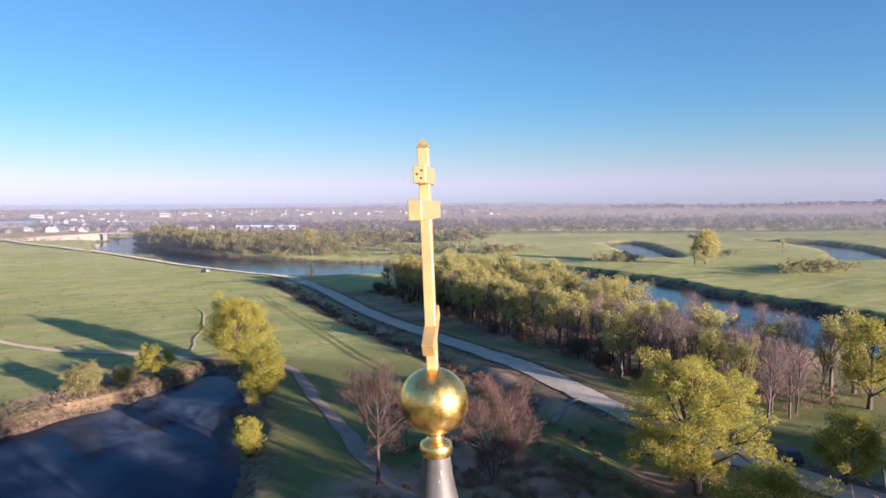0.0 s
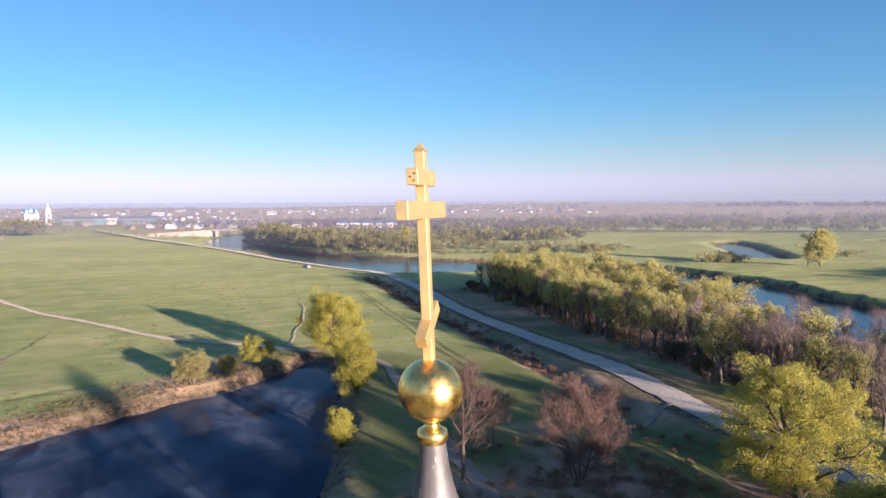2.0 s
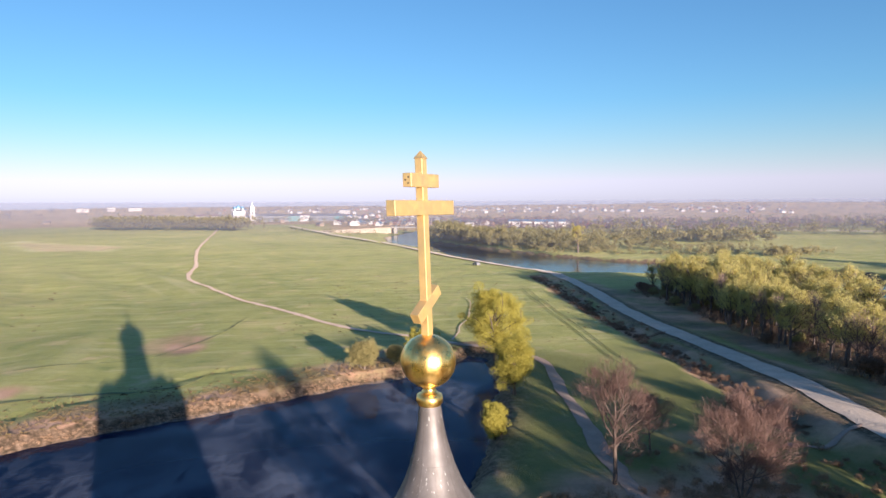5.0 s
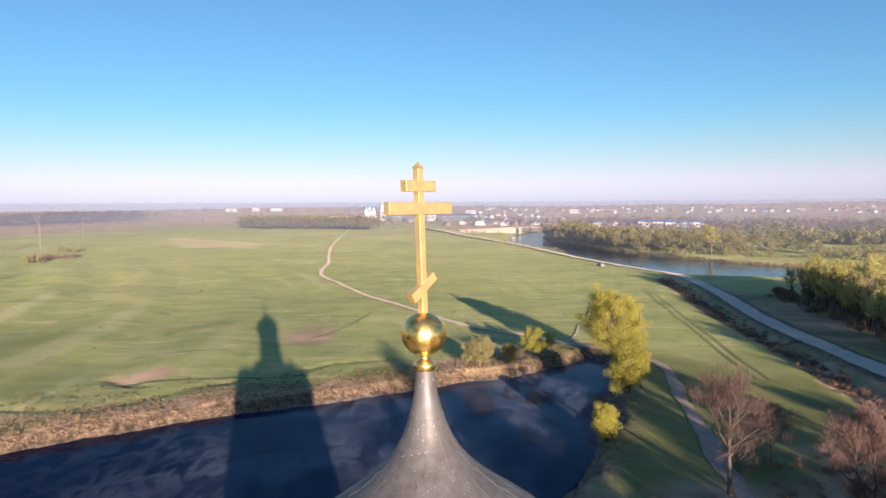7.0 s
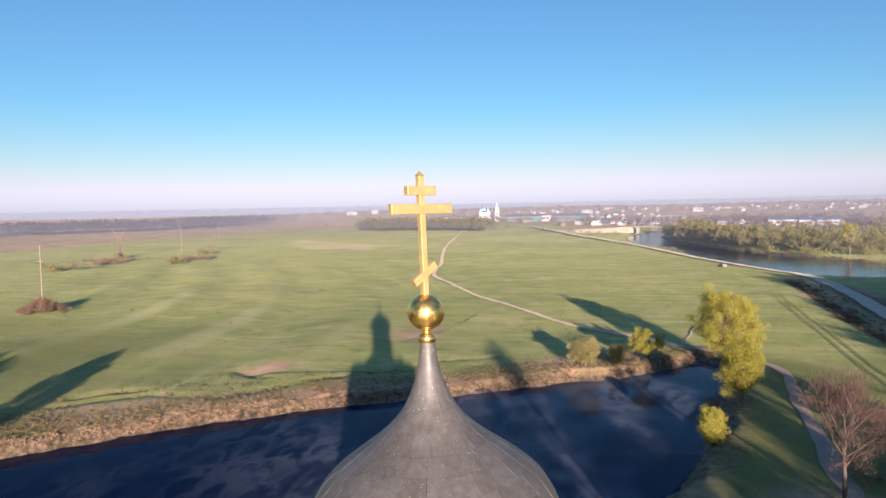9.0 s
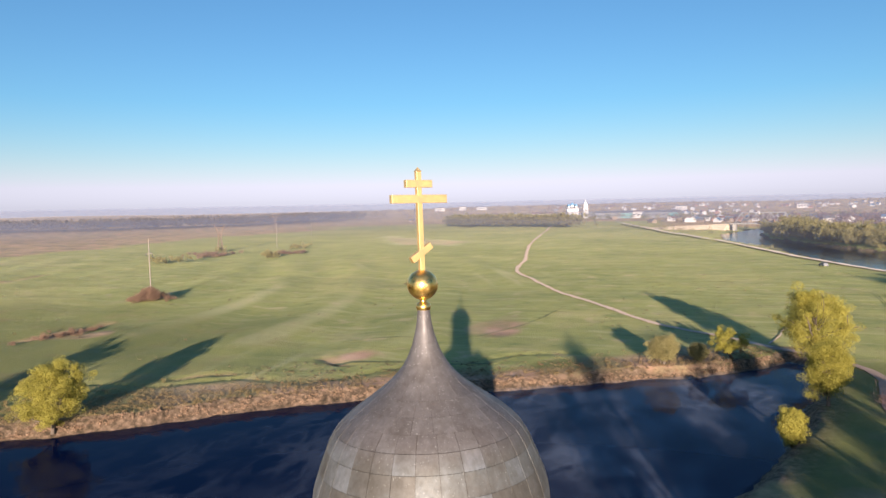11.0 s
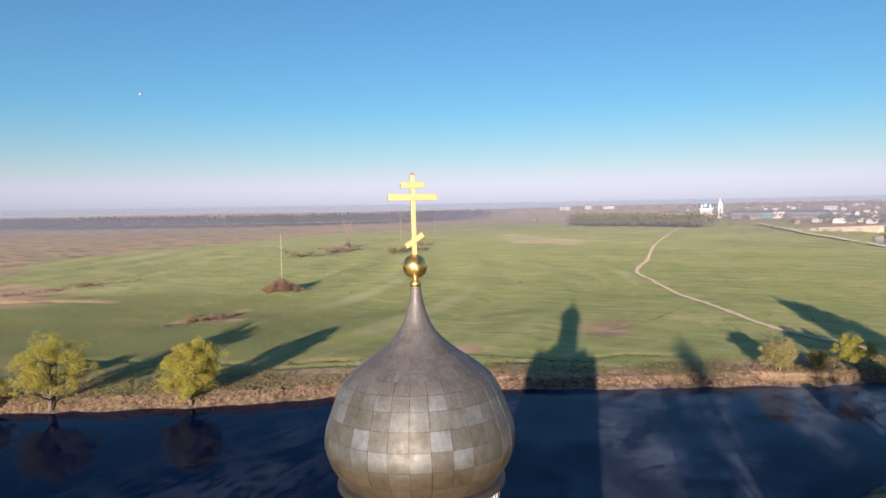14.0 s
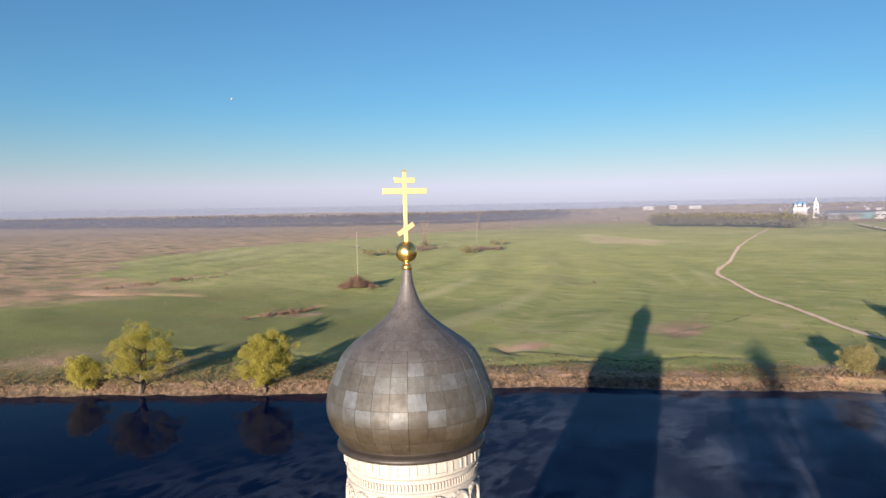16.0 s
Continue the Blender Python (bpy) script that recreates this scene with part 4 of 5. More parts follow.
    for x, y, n, s in ((-237, 279, 16, 4.5), (-203, 322, 12, 2.6), (-232, 404, 9, 3.0), (-267.1, 364.8, 5, 2.0)):
        west += [(x + r.gauss(0, s), y + r.gauss(0, s), r.uniform(2.4, 5.2), r.uniform(3, 5.5)) for _ in range(n)]
    clumps("shrub_islands", west, LEAF_DULL, "small shrub islands round the power poles", "scrub", 120)
    brown = []
    for x, y, n, s in ((-250, 336, 40, 8), (-210, 354, 24, 6)):
        brown += [(x + r.gauss(0, s), y + r.gauss(0, s * 1.2), r.uniform(0.7, 2.2), r.uniform(2.0, 4.5)) for _ in range(n)]
    clumps("dry_shrub_islands", brown, BRUSH, "low brown brushwood islands on the far meadow", "brushwood", 120, 0.13)
    red = [(-141 + a, 154 + b, 0.7 + 3.9 * math.exp(-(a * a + b * b) / 14) * r.uniform(0.6, 1.1), r.uniform(1.6, 3.2)) for a, b in ((r.gauss(0, 3.0), r.gauss(0, 2.2)) for _ in range(90))]
    red += [(-221 + r.gauss(0, 2.5), 134 + r.gauss(0, 13), r.uniform(0.5, 1.0), r.uniform(1.2, 2.6)) for _ in range(26)]
    red += [(-122.5 + r.gauss(0, 2.2), 106 + r.gauss(0, 7), r.uniform(0.4, 1.0), r.uniform(1.0, 2.2)) for _ in range(30)]
    red += strew(r, [(78, 235), (74, 201), (66, 150), (63, 118), (61, 100), (58.5, 82), (55.5, 65)], 460, 1.3, (0.25, 0.75), (1.2, 2.4))
    under = [(r.uniform(17, 46), r.uniform(26, 50), r.uniform(0.25, 0.8), r.uniform(0.8, 2.0)) for _ in range(300)]
    under += [(r.uniform(38, 56), r.uniform(34, 60), r.uniform(0.2, 0.6), r.uniform(0.6, 1.6)) for _ in range(90)]
    under += [(r.uniform(29, 40), r.uniform(48, 60), r.uniform(0.3, 0.9), r.uniform(0.8, 1.8)) for _ in range(26)]
    edge = np.array([(x, y) for x, y in ((r.uniform(72, 120), r.uniform(40, 184)) for _ in range(1500)) if 0 < x - np.interp(y, (40, 50, 68, 88, 110, 141, 183), (73, 72.5, 74.5, 79, 81.5, 88, 92)) < 26])
    edge = edge[shore(edge[:, 0], edge[:, 1]) > 1.5]
    clumps("wood_brush", [(x, y, r.uniform(0.5, 1.7), r.uniform(1.0, 2.4)) for x, y in edge.tolist()], BRUSH, "tangled reddish brushwood under the riverside trees", "brushwood", 90, 0.12)
    clumps("scrub_undergrowth", under, CLOD, "low brown scrub under the bare trees by the lane", "scrub", 300, 0.12)
    tuft = [(r.uniform(-10, 62), r.uniform(118, 260), r.uniform(0.15, 0.4), r.uniform(0.3, 0.8)) for _ in range(200)]
    tuft += [(-64 + 44 * k + r.gauss(0, 3), 80 + 16 * k + r.gauss(0, 3), r.uniform(0.1, 0.25), r.uniform(0.3, 0.8)) for k in (r.random() for _ in range(120))]
    tuft += [(r.uniform(-230, -60), r.uniform(85, 230), r.uniform(0.2, 0.5), r.uniform(0.5, 1.4)) for _ in range(110)]
    xy = np.array(tuft)
    tuft = [p for p, k in zip(tuft, shore(xy[:, 0], xy[:, 1])) if k > 2]
    clumps("grass_tussocks", tuft, REED, "scattered tussocks of pale dead grass on the meadow", "tussocks", 28, 0.2)
    clumps("dry_brushwood", red, BRUSH_RED, "reddish dry brushwood in the ditch and on the meadow", "brushwood", 260, 0.13)


build_far_woods()


def build_bank():
    """Dry reed and tussocks along the water."""
    r = random.Random(4)
    edge = []
    for a, b in zip(ARM[1:13], ARM[2:14]):
        n = int(math.hypot(b[0] - a[0], b[1] - a[1]) * 5)
        for _ in range(n):
            k, o = r.random(), abs(r.gauss(0, 1)) * 0.4 + 0.3
            nx, ny = -(b[1] - a[1]), b[0] - a[0]
            q = math.hypot(nx, ny)
            h = r.uniform(0.2, 0.6)
            edge.append((a[0] + k * (b[0] - a[0]) + nx / q * o, a[1] + k * (b[1] - a[1]) + ny / q * o, h, h * r.uniform(1.0, 1.9)))
    scrub = []
    for a, b in zip(ARM[1:13], ARM[2:14]):
        n = int(math.hypot(b[0] - a[0], b[1] - a[1]) * 2)
        for _ in range(n):
            k, o = r.random(), r.uniform(1.4, 8)
            nx, ny = -(b[1] - a[1]), b[0] - a[0]
            q = math.hypot(nx, ny)
            h = r.uniform(0.06, 0.2) * (1.8 if a[0] > -26 else 1.0)
            scrub.append((a[0] + k * (b[0] - a[0]) + nx / q * o, a[1] + k * (b[1] - a[1]) + ny / q * o, h, h * r.uniform(1.2, 2.4)))
    rough = []
    for a, b in zip(ARM[1:13], ARM[2:14]):
        n = int(math.hypot(b[0] - a[0], b[1] - a[1]) * (30 if a[0] < -60 else 14))
        nx, ny = -(b[1] - a[1]), b[0] - a[0]
        q = math.hypot(nx, ny)
        for _ in range(n):
            k, o = r.random(), 1.2 + abs(r.gauss(0, 8.5 if a[0] < -60 else 5))
            h = r.uniform(0.08, 0.26)
            rough.append((a[0] + k * (b[0] - a[0]) + nx / q * o, a[1] + k * (b[1] - a[1]) + ny / q * o, h, h * r.uniform(1.5, 4.0)))
    clumps("bank_grass", rough, OLIVE, "rough olive and brown grass above the river bank", "grass", 36, 0.14)
    clumps("bank_scrub", scrub, REED, "low reddish dead scrub on top of the river bank", "scrub", 80, 0.15)
    clumps("bank_reeds", edge, CLOD, "pale dry reed tussocks along the eroded river bank", "reeds", 42)


build_bank()

# ---- the town and the works of the plain ----
WALL_WHITE = plain("white_render", (0.72, 0.70, 0.68), 0.85, 0, 0.1, 0.3)
WALL_WOOD = plain("weathered_boards", (0.34, 0.26, 0.19), 0.85, 0, 0.3, 0.4)
WALL_BRICK = plain("red_brickwork", (0.42, 0.24, 0.17), 0.85, 0, 0.2, 0.4)
ROOF_RED = plain("red_roofing", (0.28, 0.15, 0.12), 0.6, 0, 0.2, 0.4)
ROOF_GREY = plain("grey_roofing", (0.20, 0.20, 0.21), 0.6, 0, 0.2, 0.4)
ROOF_BLUE = plain("blue_roofing", (0.13, 0.24, 0.38), 0.5, 0, 0.15, 0.4)
TEAL = plain("teal_cladding", (0.13, 0.30, 0.31), 0.5, 0, 0.12, 0.3)
STEEL = plain("painted_steel", (0.26, 0.265, 0.275), 0.6, 0.1, 0.15, 0.8)
PALE_STEEL = plain("grey_bridge_paint", (0.2, 0.205, 0.215), 0.55, 0.1, 0.15, 0.8)
CONCRETE = plain("concrete", (0.36, 0.34, 0.31), 0.9, 0, 0.15, 0.5)
SAND = plain("sand", (0.74, 0.6, 0.43), 0.95, 0, 0.2, 0.15)
POLE = plain("weathered_pole", (0.22, 0.19, 0.16), 0.8, 0, 0.2, 1.0)
TRAIN_RED = plain("red_coach_paint", (0.48, 0.07, 0.06), 0.4, 0, 0.1, 0.5)
GLASS_DARK = plain("dark_glazing", (0.03, 0.035, 0.045), 0.6, 0, 0.1, 1.0, 0.02)
CAR_WHITE = plain("white_car_paint", (0.22, 0.22, 0.23), 0.5, 0, 0.05, 2.0, 0.02)
CAR_DARK = plain("dark_car_paint", (0.04, 0.045, 0.06), 0.3, 0, 0.1, 2.0, 0.02)
RUST = plain("rusty_steel", (0.17, 0.12, 0.09), 0.8, 0, 0.2, 1.0)
RUBBER = plain("rubber", (0.025, 0.025, 0.025), 0.85)


def gable_house(name, w, l, h, wall, roof, pitch=0.55, chimney=True):
    """A house at the origin: walls with gables, a roof with eaves, windows, a chimney."""
    root = tagged(new(name), "", "house")
    rise = w / 2 * pitch
    v = [(-w / 2, -l / 2, -1), (w / 2, -l / 2, -1), (w / 2, l / 2, -1), (-w / 2, l / 2, -1), (-w / 2, -l / 2, h), (w / 2, -l / 2, h), (w / 2, l / 2, h), (-w / 2, l / 2, h),
         (0, -l / 2, h + rise), (0, l / 2, h + rise)]
    f = [(0, 1, 5, 8, 4), (1, 2, 6, 5), (2, 3, 7, 9, 6), (3, 0, 4, 7)]
    put("wall", mesh_of("wall", v, f, wall), root)
    e, o, t = 0.5, 0.5, 0.18
    v, f = [], []
    for s in (-1, 1):
        k = len(v)
        lowz = h - o * pitch
        v += [(s * (w / 2 + o), -l / 2 - e, lowz), (s * (w / 2 + o), l / 2 + e, lowz), (0, l / 2 + e, h + rise), (0, -l / 2 - e, h + rise)]
        v += [(x, y, z + t) for x, y, z in v[k:k + 4]]
        f += [(k, k + 1, k + 2, k + 3), (k + 7, k + 6, k + 5, k + 4), (k, k + 4, k + 5, k + 1), (k + 1, k + 5, k + 6, k + 2), (k + 3, k + 7, k + 4, k)]
    put("roof", mesh_of("roof", v, f, roof), root)
    if chimney:
        part("chimney", box_bm(0.7, 0.7, 1.8, (w * 0.2, l * 0.15, h + rise * 0.8), None, 0.04), WALL_BRICK, root)
    for s in (-1, 1):
        for k in (-0.28, 0.05, 0.3):
            part("window", box_bm(0.1, 1.1, 1.3, (s * (w / 2 + 0.02), k * l, h * 0.55)), GLASS_DARK, root)
    return root


def placed(ob, x, y, turn=0.0, lift=0.0):
    ob.matrix_basis = pose(x, y, ground_z(x, y) + lift, 0, 0, turn)
    return ob


def build_houses():
    rnd = random.Random(77)
    kinds = [(gable_house("house", 7, 9, 3.2, WALL_WOOD, ROOF_GREY), "brown timber house with grey roof"),
             (gable_house("house", 8, 10, 3.6, WALL_BRICK, ROOF_RED), "brick house with red roof"),
             (gable_house("house", 8, 9, 4.6, WALL_WHITE, ROOF_RED), "white rendered house with red roof"),
             (gable_house("house", 9, 11, 4.8, WALL_WHITE, ROOF_GREY), "white rendered house with grey roof"),
             (gable_house("house", 7, 8, 3.2, WALL_WHITE, ROOF_BLUE, 0.8), "small white house with steep blue roof")]
    spots = []
    for _ in range(120):
        k = rnd.random()
        spots.append((40 + 380 * k + rnd.gauss(0, 25), 1010 - 190 * k * k + rnd.gauss(0, 60)))
    for _ in range(70):
        k = rnd.random()
        spots.append((-330 + 500 * k + rnd.gauss(0, 60), 1380 + rnd.gauss(0, 90)))
    for _ in range(170):
        a, d = radians(rnd.uniform(-8, 38)), rnd.uniform(1700, 2700)
        spots.append((math.sin(a) * d, math.cos(a) * d))
    used = set()
    for x, y in spots:
        ob, words = rnd.choice(kinds)
        far = math.hypot(x, y) > 1800
        label = words + (" on the far slope" if far else " in the town")
        m = pose(x, y, ground_z(x, y), 0, 0, rnd.uniform(0, 360))
        if ob.name in used:
            ob = copy_thing(ob, m)
        else:
            used.add(ob.name)
            ob.matrix_basis = m
        tagged(ob, label, "house", "houses on the far slope" if far else "town houses")


build_houses()


def hall(name, w, l, h, wall, roof, label, band=None):
    """A long flat hall: walls, slightly pitched roof, a strip of windows or cladding."""
    root = tagged(new(name), label, "industrial building")
    part("wall", box_bm(w, l, h + 1, (0, 0, h / 2 - 0.5), None, 0.05), wall, root)
    v = [(-w / 2 - 0.4, -l / 2 - 0.4, h), (w / 2 + 0.4, -l / 2 - 0.4, h), (w / 2 + 0.4, l / 2 + 0.4, h), (-w / 2 - 0.4, l / 2 + 0.4, h), (-w / 2 - 0.4, 0, h + w * 0.05 + 0.8), (w / 2 + 0.4, 0, h + w * 0.05 + 0.8)]
    put("roof", mesh_of("roof", v, [(0, 1, 5, 4), (4, 5, 2, 3), (0, 4, 3), (1, 2, 5), (3, 2, 1, 0)], roof), root)
    n = max(2, int(w / 6))
    for k in range(n):
        part("window", box_bm(w / n * 0.5, 0.1, h * 0.2, (-w / 2 + (k + 0.5) * w / n, -l / 2 - 0.03, h * 0.55)), GLASS_DARK, root)
    if band:
        part("cladding", box_bm(w * 0.3, 0.2, h * 0.9, (w * 0.33, -l / 2 - 0.08, h * 0.5)), band, root)
    return root


placed(hall("factory_hall", 62, 22, 9.5, STEEL, ROOF_GREY, "long grey and teal factory hall at the edge of town", TEAL), -66, 1200, 4)
placed(hall("factory_hall", 22, 18, 10.5, WALL_WHITE, ROOF_RED, "white factory block with a low red roof"), -24, 1205, -2)
placed(hall("factory_hall", 60, 20, 9.0, STEEL, ROOF_GREY, "long grey factory hall with teal end bay", TEAL), 14, 1195, -6)
placed(hall("warehouse", 34, 16, 6.5, WALL_WHITE, ROOF_BLUE, "low white warehouse with blue roof"), 247, 803, -20)
placed(hall("warehouse", 38, 16, 6.5, WALL_WHITE, ROOF_BLUE, "low white warehouse with blue roof"), 277, 788, -20)
placed(hall("warehouse", 34, 16, 5.0, CONCRETE, ROOF_GREY, "low grey warehouse by the railway"), 250, 934, -15)
placed(hall("warehouse", 22, 12, 5.0, WALL_BRICK, ROOF_RED, "low brick warehouse with red roof"), 150, 880, -15)
placed(hall("apartment_block", 36, 14, 12, WALL_WHITE, ROOF_GREY, "long white apartment block on the skyline"), -760, 2380, 20)
placed(hall("apartment_block", 26, 14, 14, WALL_WHITE, ROOF_GREY, "long white apartment block on the skyline"), -690, 2440, 12)
placed(hall("apartment_block", 40, 14, 11, WALL_WHITE, ROOF_GREY, "long white apartment block on the skyline"), -610, 2420, 16)
placed(hall("apartment_block", 26, 12, 10, WALL_WHITE, ROOF_GREY, "white apartment block above the town trees"), 60, 1700, 4)
placed(hall("apartment_block", 24, 12, 10, WALL_WHITE, ROOF_GREY, "white apartment block above the town trees"), 330, 1750, -8)


def onion(r, h):
    prof = [(r * 0.72, 0), (r * 0.95, h * 0.1), (r, h * 0.25), (r * 0.9, h * 0.42), (r * 0.6, h * 0.6), (r * 0.25, h * 0.78), (r * 0.07, h * 0.92), (0.03, h)]
    return lathe(prof, 20)


def build_monastery():
    root = tagged(new("cathedral"), "distant white monastery cathedral with blue onion domes", "church")
    part("wall", box_bm(17, 20, 17, (0, 0, 7.5), None, 0.1), WALL_WHITE, root)
    v = [(-9, -10.5, 16), (9, -10.5, 16), (9, 10.5, 16), (-9, 10.5, 16), (0, 0, 19)]
    put("roof", mesh_of("roof", v, [(0, 1, 4), (1, 2, 4), (2, 3, 4), (3, 0, 4)], ROOF_GREY), root)
    for x, y, r, h in ((0, 0, 3.0, 8.0), (-5.5, -6, 1.9, 6.0), (5.5, -6, 1.9, 6.0), (-5.5, 6, 1.9, 6.0), (5.5, 6, 1.9, 6.0)):
        v, f = lathe([(r * 0.8, 15.5), (r * 0.8, 16.5 + h * 0.55)], 16)
        put("drum", mesh_of("drum", v, f, WALL_WHITE), root, Matrix.Translation((x, y, 0)))
        v, f = onion(r * 1.15, h * 0.75)
        put("dome", mesh_of("dome", v, f, ROOF_BLUE, True), root, Matrix.Translation((x, y, 16.4 + h * 0.55)), "blue onion dome")
    placed(root, -142, 1238, 12)
    root.matrix_basis = root.matrix_basis @ Matrix.Diagonal((1.2, 1.2, 1.1, 1))
    tower = tagged(new("bell_tower"), "tall white tiered bell tower with a spire", "tower")
    for w, z0, z1 in ((8.5, -1, 12), (7.0, 12, 20), (5.6, 20, 27)):
        part("tier", box_bm(w, w, z1 - z0, (0, 0, (z0 + z1) / 2), None, 0.12), WALL_WHITE, tower)
        for k in range(4):
            part("opening", box_bm(w * 0.3, 0.1, (min(z1, 40) - max(z0, 0)) * 0.55, tuple(Matrix.Rotation(k * math.pi / 2, 4, "Z") @ Vector((0, -w / 2 - 0.02, (max(z0, 0) + z1) / 2))), Matrix.Rotation(k * math.pi / 2, 4, "Z")), GLASS_DARK, tower)
    v, f = lathe([(2.6, 27), (2.4, 28.5), (1.6, 30.5), (0.9, 31.5), (0.9, 33), (0.5, 34), (0.1, 38)], 16)
    put("spire", mesh_of("spire", v, f, WALL_WHITE, True), tower)
    placed(tower, -118, 1236, 12)
    tower.matrix_basis = tower.matrix_basis @ Matrix.Diagonal((1.15, 1.15, 0.9, 1))
    placed(hall("monastery_building", 40, 12, 8, WALL_WHITE, ROOF_RED, "long white monastery building with red roof"), -205, 1290, 8)
    placed(hall("monastery_building", 26, 10, 7, WALL_WHITE, ROOF_GREY, "white monastery building with grey roof"), -128, 1256, 8)


build_monastery()


def build_bridge():
    a, b = Vector((73, 662, 0)), Vector((119, 650, 0))
    ob = tagged(new("railway_bridge"), "grey steel truss railway bridge over the river", "bridge")
    length, n, hgt, half = (b - a).length, 8, 9.5, 3.2
    for s in (-1, 1):
        bot = [Vector((k * length / n, s * half, 0)) for k in range(n + 1)]
        top = [Vector((k * length / n, s * half, hgt)) for k in range(1, n)]
        runs = [("bottom_chord", bot[0], bot[-1], 0.3), ("top_chord", top[0], top[-1], 0.28), ("end_post", bot[0], top[0], 0.28), ("end_post", bot[-1], top[-1], 0.28)]
        for k in range(1, n):
            runs.append(("post", bot[k], top[k - 1], 0.15))
            if k < n - 1:
                runs.append(("brace", top[k - 1], bot[k + 1], 0.17) if k % 2 else ("brace", bot[k], top[k], 0.17))
        for name, p, q, w in runs:
            v, f = tubes([(p, q, w, w)], 4)
            put(name, mesh_of(name, v, f, PALE_STEEL), ob)
    part("deck", box_bm(length + 10, 5.6, 0.9, (length / 2, 0, -0.5), None, 0.05), CONCRETE, ob)
    for x in (0, length):
        part("pier", box_bm(3.0, 7.5, 7.6, (x, 0, -4.7), None, 0.3), CONCRETE, ob, "pale concrete pier")
    d = b - a
    ob.matrix_basis = pose(a.x, a.y, 6.0, 0, 0, math.degrees(math.atan2(d.y, d.x)))
    # approach banks
    for name, p, q, mat, lab in (("embankment", (68, 664), (-4, 704), SAND, "bare sandy approach embankment of the bridge"), ("embankment", (132, 646), (380, 570), DARK_GRASS, "grassy railway embankment")):
        p, q = Vector((*p, 0)), Vector((*q, 0))
        t = (q - p).normalized()
        sd = Vector((-t.y, t.x, 0))
        v, f = [], []
        m = 12
        for k in range(m + 1):
            c = p + (q - p) * (k / m)
            hh = 5.6 * (1 - 0.75 * k / m)
            for o, z in ((-13, -2.5), (-3.2, hh), (3.2, hh), (13, -2.5)):
                v.append(c + sd * (o + noise.noise(c * 0.05 + sd * o) * 1.2) + Vector((0, 0, z)))
        for k in range(m):
            for j in range(3):
                i = k * 4 + j
                f.append((i, i + 1, i + 5, i + 4))
        f += [(0, 1, 2, 3)]
        tagged(new(name, mesh_of(name, v, f, mat)), lab, "embankment", kind="structure")


build_bridge()


def build_train():
    p, q = Vector((302, 758, 0)), Vector((358, 704, 0))
    turn = math.degrees(math.atan2((q - p).y, (q - p).x))
    lead = None
    for k in range(3):
        ob = tagged(new("railway_coach"), "red passenger railway coach standing on the line", "train", "coaches of the train")
        part("body", box_bm(23, 3.0, 3.0, (0, 0, 2.6), None, 0.25), TRAIN_RED, ob)
        part("roof", box_bm(22.8, 2.7, 0.5, (0, 0, 4.2), None, 0.2), ROOF_GREY, ob)
        for j in range(8):
            part("window", box_bm(1.5, 3.06, 0.9, (-9.4 + j * 2.7, 0, 3.1)), GLASS_DARK, ob)
        for x in (-8, 8):
            part("bogie", box_bm(3.2, 2.4, 1.0, (x, 0, 0.6), None, 0.1), DARK_METAL, ob)
        c = p + (q - p) * ((k + 0.5) / 3)
        ob.matrix_basis = pose(c.x, c.y, 0.7, 0, 0, turn)
    v = []
    sd = Vector((-(q - p).normalized().y, (q - p).normalized().x, 0))
    a, b = p - (q - p) * 3, q + (q - p) * 6
    for c in (a, b):
        for o, z in ((-7, -0.6), (-2.4, 0.7), (2.4, 0.7), (7, -0.6)):
            v.append(c + sd * o + Vector((0, 0, z)))
    tagged(new("railway_bed", mesh_of("railway_bed", v, [(0, 1, 5, 4), (1, 2, 6, 5), (2, 3, 7, 6)], GRAVEL)), "low gravel railway bed across the plain", "railway", kind="structure")


build_train()


def power_pole(x, y, h, turn, label):
    ob = tagged(new("power_pole"), label, "power pole")
    v, f = tubes([(Vector((0, 0, -1)), Vector((0, 0, h)), 0.2, 0.14)], 8)
    put("post", mesh_of("post", v, f, POLE, True), ob)
    arm = h - h * 0.13 - 2.2
    part("crossarm", box_bm(2.0, 0.2, 0.25, (0, 0, arm), None, 0.02), POLE, ob)
    for o in (-0.85, 0.85):
        v, f = lathe([(0.05, -0.7), (0.14, -0.6), (0.14, -0.25), (0.05, -0.05)], 8)
        put("insulator", mesh_of("insulator", v, f, GLASS_DARK), ob, Matrix.Translation((o, 0, arm - 0.1)))
    return placed(ob, x, y, turn)


